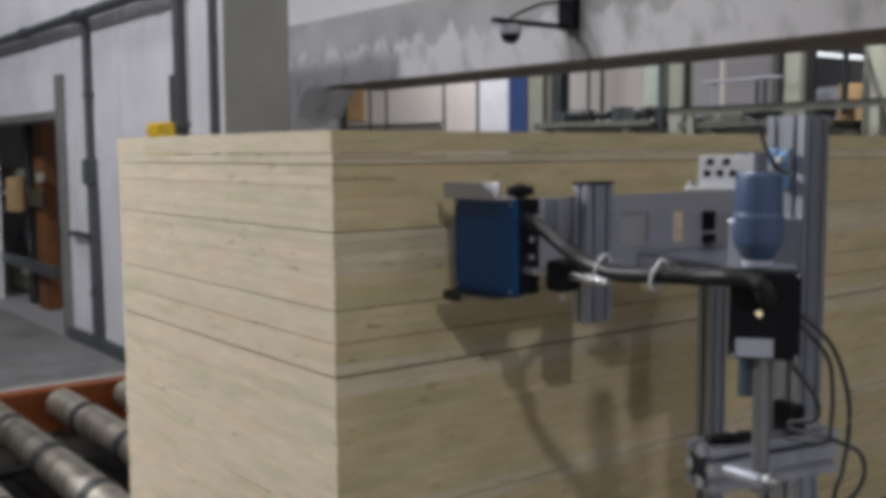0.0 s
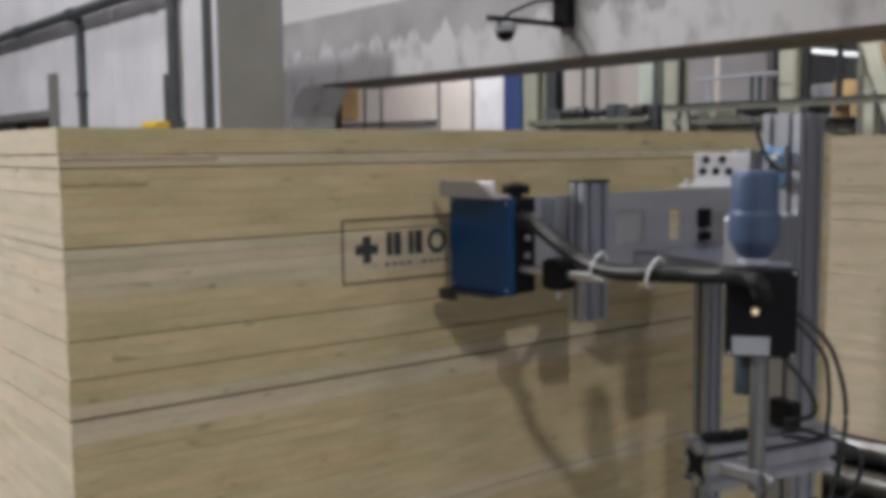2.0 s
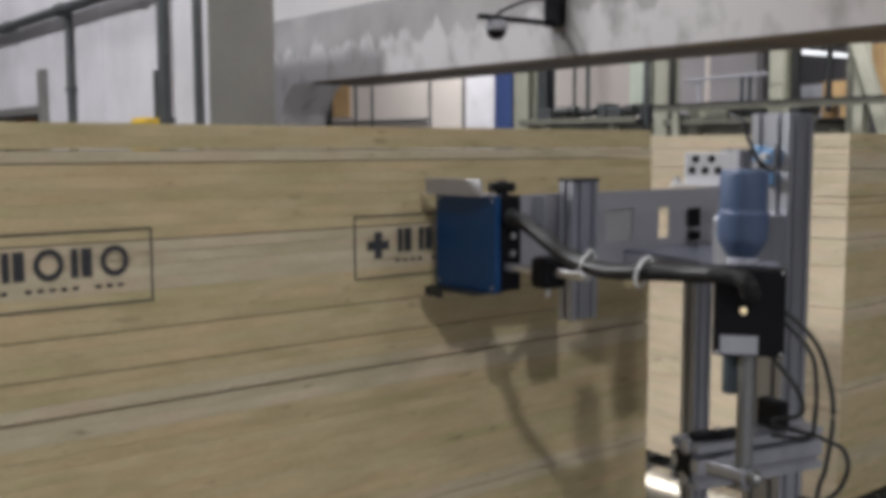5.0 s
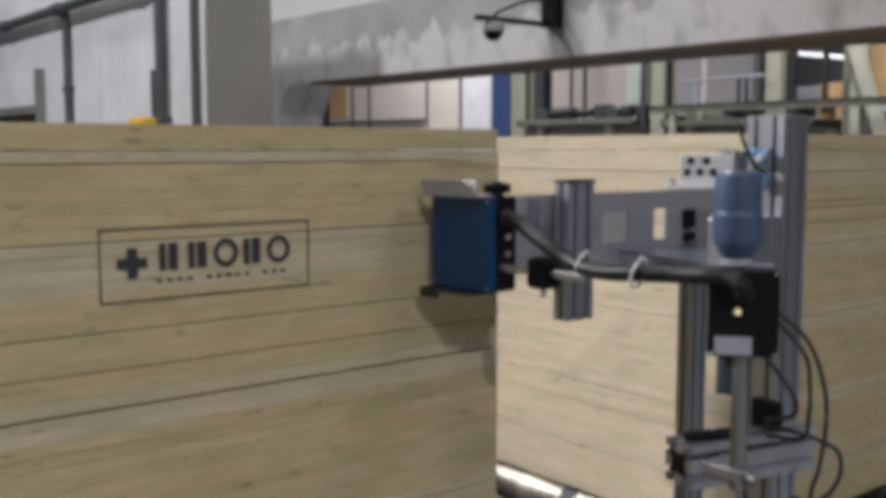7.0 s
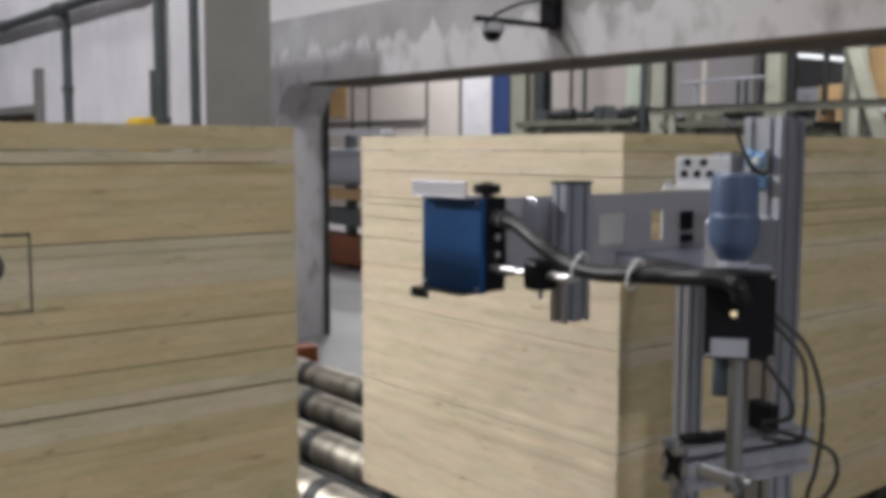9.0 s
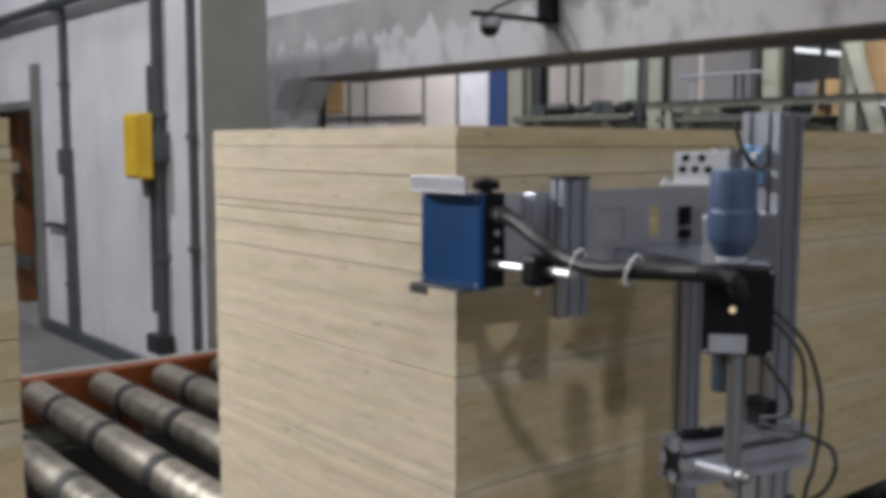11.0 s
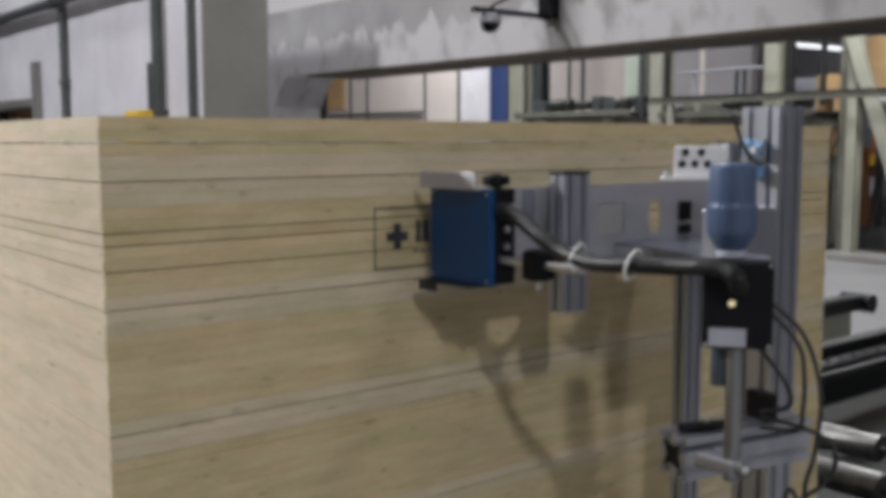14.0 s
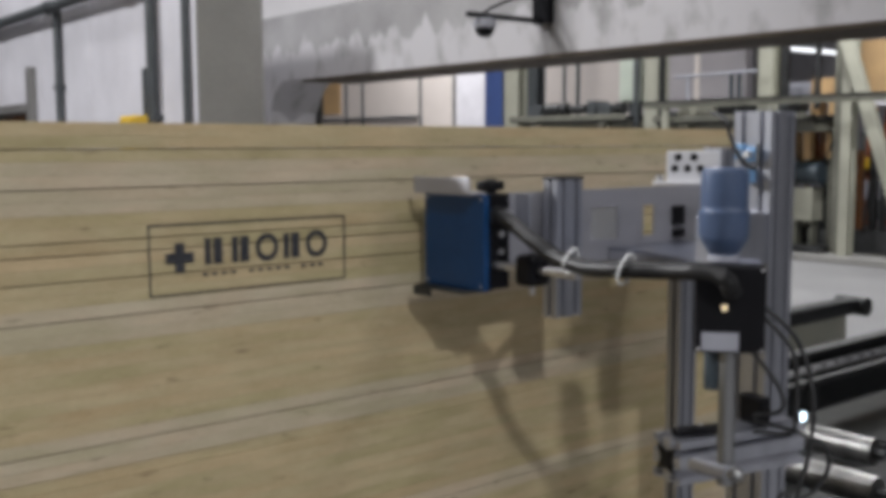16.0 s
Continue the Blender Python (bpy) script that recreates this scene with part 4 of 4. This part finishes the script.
t = thing("raking_brace", "cream steel raking brace of the press frame", "brace", at=(13.45, 7.55, 3.1))
bm = box(B(), -0.06, 0.06, -0.088, 0.088, -3.4, 0.15, 0.004)
bm.transform(pose(0, 0, 0, -19.5, 0, 0))
part("section", bm, M["cream"], t)
t = thing("tube_lamp", "long white tube lamp under the far roof", "lamp", at=(14.6, 8.9, 3.17))
part("tube", cyl(B(), (0, -0.52, -0.08), (0, 0.52, 0.08), 0.03, n=12), M["lamp2"], t, smooth=True)
part("mount", box(B(), -0.03, 0.03, -0.1, 0.1, 0.04, 0.16), M["steel"], t)
part("rod", cyl(B(), (0, 0, 0.16), (0, 0, 4.83), 0.01, n=8), M["steel"], t)
t = thing("guard_panel", "rusty orange and tan slatted guard behind the drive motor", "guard", at=(13.96, 8.06, 0.1))
for k, mm in enumerate(("tan", "rust", "orange", "tan", "rust", "tan")):
    part("slat", box(B(), 0, 0.03, 0.1 * k, 0.1 * k + 0.082, 1.38, 1.92, 0.004), M[mm], t)
part("top_rail", box(B(), -0.012, -0.0005, 0, 0.59, 1.86, 1.92, 0.003), M["olive"], t)
for y in (0.0, 0.54):
    part("leg", box(B(), 0.0305, 0.07, y, y + 0.05, 0, 1.92, 0.004), M["olive"], t)
t = thing("pipe_run", "thin grey-blue pipe with drop legs above the press deck", "pipe", at=(13.35, 8.95, 2.78))
part("level_pipe", cyl(B(), (0, 0, 0.02), (0, 1.5, 0.0), 0.024, n=12), M["label"], t, smooth=True)
for y, h in ((0.32, 0.57), (0.46, 0.57), (1.28, 0.57)):
    part("drop_pipe", cyl(B(), (0.03, y, -h), (0.03, y, 0.0), 0.030, n=12), M["filter"] if y < 1 else M["label"], t, smooth=True)
t = thing("control_cabinet", "grey control cabinet with two doors behind the press deck", "cabinet", at=(15.2, 9.35, 0))
part("body", box(B(), 0, 0.5, -0.45, 0.45, 0.1, 2.72, 0.015), M["label"], t)
part("plinth", box(B(), 0.02, 0.48, -0.43, 0.43, 0, 0.099, 0.005), M["dark"], t, "dark plinth")
for y in (-0.22, 0.22):
    part("door", box(B(), -0.02, -0.001, y - 0.21, y + 0.21, 0.14, 2.68, 0.008), M["label"], t)
t = thing("crate", "tan wooden crate on the press deck", "crate", at=(13.9, 8.09, 2.13))
part("box_body", box(B(), -0.15, 0.15, -0.19, 0.19, 0.25, 0.53, 0.006), M["tan"], t)
part("runner", box(B(), -0.15, 0.15, -0.19, -0.1, 0, 0.249), M["tan"], t)
part("runner", box(B(), -0.15, 0.15, 0.1, 0.19, 0, 0.249), M["tan"], t)
t = thing("orange_machine", "orange press housing behind the cream frame", "machine", at=(15.1, 7.65, 0))
part("hood", box(B(), 0, 1.2, -0.6, 0.75, 2.40, 3.3, 0.05), M["tan"], t, "tan orange hood")
part("ledge", box(B(), -0.15, 0.0, -0.6, 0.75, 2.28, 2.39, 0.01), M["panel"], t, "white ledge")
for y in (-0.5, 0.10, 0.38):
    part("upright", box(B(), 0.05, 0.2, y, y + 0.11, 0, 2.27, 0.01), M["orange"], t)
part("valve_block", box(B(), -0.1, 0.05, 0.40, 0.70, 1.30, 1.48, 0.02), M["yellow"], t, "yellow valve block")
part("dark_unit", box(B(), 0.2, 0.9, -0.4, 0.7, 0.5, 1.9, 0.04), M["steel"], t)
part("cable_run", tube(B(), [(0, 0.3, 2.2), (-0.1, 0.32, 1.6), (0, 0.28, 0.9), (-0.05, 0.3, 0.05)], 0.03, 8, 6), M["dark"], t)
part("red_pipe", cyl(B(), (-0.05, 0.2, 1.7), (-0.05, -0.4, 1.75), 0.05, n=10), M["orange"], t, smooth=True)
t = thing("drive_motor", "blue and black drive motor on a cream pedestal", "motor", at=(13.75, 8.3, 0))
part("pedestal", box(B(), -0.12, 0.2, -0.16, 0.2, 0.55, 1.05, 0.02), M["cream"], t, "cream pedestal")
for y in (-0.14, 0.12):
    part("leg", box(B(), -0.05, 0.1, y, y + 0.06, 0.2, 0.549, 0.004), M["olive"], t)
part("motor_body", cyl(B(), (0.0, -0.24, 1.27), (0.0, 0.16, 1.27), 0.16, n=20), M["filter"], t, "dark blue-grey motor", True)
part("fan_cover", cyl(B(), (0, 0.161, 1.27), (0, 0.24, 1.27), 0.13, n=20), M["dark"], t, smooth=True)
part("base", box(B(), -0.25, 0.4, -0.4, 0.35, 0, 0.199, 0.02), M["dark"], t, "dark base")
part("stem", box(B(), -0.05, 0.1, -0.06, 0.06, 1.48, 2.0, 0.01), M["tan"], t, "orange brown stem")
setting("plinth", box(B(), 13.3, 15.4, 5.6, 14.6, 0.001, 0.10, 0.01), M["conc"], "low concrete plinth under the press line", "plinth")

rr = random.Random(41)
for y0, seed in ((6.95, 1), (7.82, 2), (8.72, 3), (9.62, 4)):
    t = thing("press_station", "cluttered press station with drives and coloured guards", "machine", "stations of the press line", at=(14.05, y0, 0.10))
    part("base_frame", box(B(), 0, 0.9, 0, 0.85, 0, 0.35, 0.02), M["midsteel"], t)
    for k in range(3):
        y = rr.uniform(0.0, 0.75)
        part("post", box(B(), -0.02, 0.06, y, y + rr.uniform(0.05, 0.12), 0.351, rr.uniform(1.5, 2.1), 0.006), M[rr.choice(("cream", "rust", "orange", "dark"))], t)
    for k in range(4):
        y, z, w, h = rr.uniform(0, 0.55), rr.uniform(0.4, 1.6), rr.uniform(0.12, 0.34), rr.uniform(0.10, 0.36)
        part("guard", box(B(), 0.08, 0.4, y, y + w, z, z + h, 0.015), M[rr.choice(("tan", "cream", "steel", "orange", "label", "tan"))], t)
    for k in range(2):
        y, z = rr.uniform(0.05, 0.5), rr.uniform(0.5, 1.7)
        part("drive", cyl(B(), (0.05, y, z), (0.05, y + rr.uniform(0.15, 0.3), z), rr.uniform(0.05, 0.11), n=14), M[rr.choice(("bluecol", "steel", "yellow", "dark"))], t, smooth=True)
    part("pipe", tube(B(), [(-0.05, 0.1, 2.0), (-0.08, 0.3, 1.4), (-0.05, 0.5, 0.9), (0.0, 0.6, 0.3)], 0.02, 8, 6), M["dark"], t, smooth=True)

t = thing("gearbox_machine", "grey gear motor over orange and dark steel beams", "machine", at=(8.0, 12.2, 0))
part("gear_motor", cyl(B(), (0.1, -0.8, 1.45), (0.1, 0.7, 1.45), 0.27, n=24), M["label"], t, "grey gear motor", True)
part("top_rail", box(B(), -0.1, 0.1, -1.0, 1.0, 1.90, 1.98, 0.01), M["panel"], t, "pale top rail")
part("tan_beam", box(B(), -0.1, 0.3, -1.0, 1.0, 0.98, 1.13, 0.01), M["tan"], t, "tan beam")
part("dark_beam", box(B(), -0.1, 0.3, -1.0, 1.0, 0.62, 0.86, 0.01), M["steel"], t)
part("orange_beam", box(B(), -0.12, 0.3, -1.0, 1.0, 0.06, 0.48, 0.01), M["orange"], t, "orange beam")
for y in (-0.95, 0.0, 0.9):
    part("upright", box(B(), 0.05, 0.2, y, y + 0.1, 0, 1.899, 0.006), M["steel"], t)

t = thing("light_sensor", "small sensor with a bright blue-white light beside the chain drive", "sensor", at=(5.02, 3.02, 0))
t.rotation_euler = (0, 0, radians(31))
part("stand", box(B(), 0.02, 0.05, -0.015, 0.015, 0, 0.14, 0.003), M["dark"], t)
part("head", box(B(), 0.0, 0.07, -0.04, 0.04, 0.14, 0.24, 0.006), M["black"], t)
bm = lathe(B(), [(0.034, 0), (0.034, 0.006), (0.018, 0.016)], (0, 0, 0), 16)
bm.transform(pose(-0.001, 0.0, 0.19, 0, -90, 0))
part("lens", bm, M["sensor"], t, "glowing lens", True)

# ---- marks that the head prints on the stacks ----
WAIT_X = 1.535
PRINTS = []


def mark(name, bm, s, local, z):
    """A piece of a printed mark: it waits behind the head until the stack has come up to it, then rides with the stack."""
    ob = part(name, bm, M["ink"], STACKS[s])
    PRINTS.append((ob, s, local, -0.0022, z))


def bar(w, h):
    return box(B(), -w / 2, w / 2, -0.0004, 0.0004, -h / 2, h / 2)


def ring(ro, ri):
    bm = B()
    n = 24
    vs = [[bm.verts.new((r * math.cos(6.28318531 * k / n), y, r * 1.08 * math.sin(6.28318531 * k / n))) for k in range(n)] for r in (ro, ri) for y in (-0.0004, 0.0004)]
    for a, b in ((0, 1), (1, 3), (3, 2), (2, 0)):
        for k in range(n):
            bm.faces.new((vs[a][k], vs[a][(k + 1) % n], vs[b][(k + 1) % n], vs[b][k]))
    return bm


def printed_mark(s, left):
    """A framed mark: a cross, a row of five plain shapes, and a row of small dashes."""
    w, lo, hi = 0.444, 1.416 - TOP, 1.551 - TOP
    seg = w / 8
    for k in range(8):
        for z in (lo, hi):
            mark("frame_line", bar(seg + 0.0005, 0.0032), s, left + seg * (k + 0.5), z)
    for x in (0.0016, w - 0.0016):
        mark("frame_side", bar(0.0032, hi - lo), s, left + x, (lo + hi) / 2)
    mid = (lo + hi) / 2
    bm = box(B(), -0.029, 0.029, -0.0004, 0.0004, -0.010, 0.010)
    box(bm, -0.010, 0.010, -0.0003, 0.0003, -0.029, 0.029)
    mark("cross", bm, s, left + 0.063, mid + 0.003)
    h = 0.052
    zc = mid + 0.012
    for k in range(5):
        x = left + 0.136 + 0.059 * k
        if k in (2, 4):
            mark("ring", ring(0.0265, 0.0165), s, x, zc)
        else:
            bm = box(B(), -0.0205, -0.0075, -0.0004, 0.0004, -h / 2, h / 2)
            box(bm, -0.002, 0.0175, -0.0004, 0.0004, -h / 2, h / 2)
            mark("block", bm, s, x, zc)
    for k in range(14):
        if k in (4, 10):
            continue
        mark("dash", bar(0.011, 0.006), s, left + 0.115 + 0.0205 * k, mid - 0.033)


printed_mark(0, 0.580)
printed_mark(0, 1.477)
printed_mark(1, 0.604)

# ---- movements ----


# small slips of the two stacks against an even pace: seconds, metres
SLIPS = (
    ((0, 0), (0.5, 0.004), (1.0, -0.012), (1.5, -0.005), (2.0, 0.004), (2.5, -0.002), (3.0, -0.017), (3.5, 0.010), (4.0, -0.006), (6.5, 0), (16, 0)),
    ((0, 0), (9.0, -0.002), (11.5, -0.028), (12.0, -0.024), (12.5, -0.024), (13.0, -0.031), (13.5, -0.028), (14.0, -0.033), (14.5, -0.012), (15.0, 0.005), (15.5, 0.008), (16.0, 0.015)),
)


def stack_x(s, t):
    return STACK_X[s] - V * t + float(np.interp(t, [a for a, b in SLIPS[s]], [b for a, b in SLIPS[s]]))


def motions():
    step = [0, 0.05, 0.12, 0.25] + [0.5 * k for k in range(1, 32)] + [15.75, 15.88, 15.95, 16.0]
    for k, s in enumerate(STACKS):
        walk(s, [(t, pose(stack_x(k, t), FRONT, TOP)) for t in step])
    spin = [0.25 * k for k in range(65)]
    spin[-1] = 16.0
    for r in ROLLERS:
        x, y, z = r.location
        walk(r, [(t, pose(x, y, z, 0, -math.degrees(V * t / (TOP - z)), 0)) for t in spin])
    # the head is pressed back by the passing stack and springs out between the two
    slide = [(0, -0.028), (1.0, -0.029), (2.5, -0.026), (3.5, -0.022), (4.2, -0.019), (6.4, -0.013), (7.6, -0.012), (8.0, 0.003), (8.4, 0.011), (9.2, 0.009), (10.9, 0.009), (11.3, -0.020), (11.6, -0.025), (16, -0.028)]
    walk(head, [(t, pose(0, y, 0)) for t, y in slide])
    for ob, s, local, y, z in PRINTS:
        printed = (STACK_X[s] + local - WAIT_X) / V
        rows = step + [printed, printed - 0.06, printed + 0.06, printed - 0.2, printed + 0.2]
        walk(ob, [(t, pose(min(local, WAIT_X - stack_x(s, t)), y, z)) for t in sorted({round(u, 3) for u in rows if 0 <= u <= 16})])


motions()
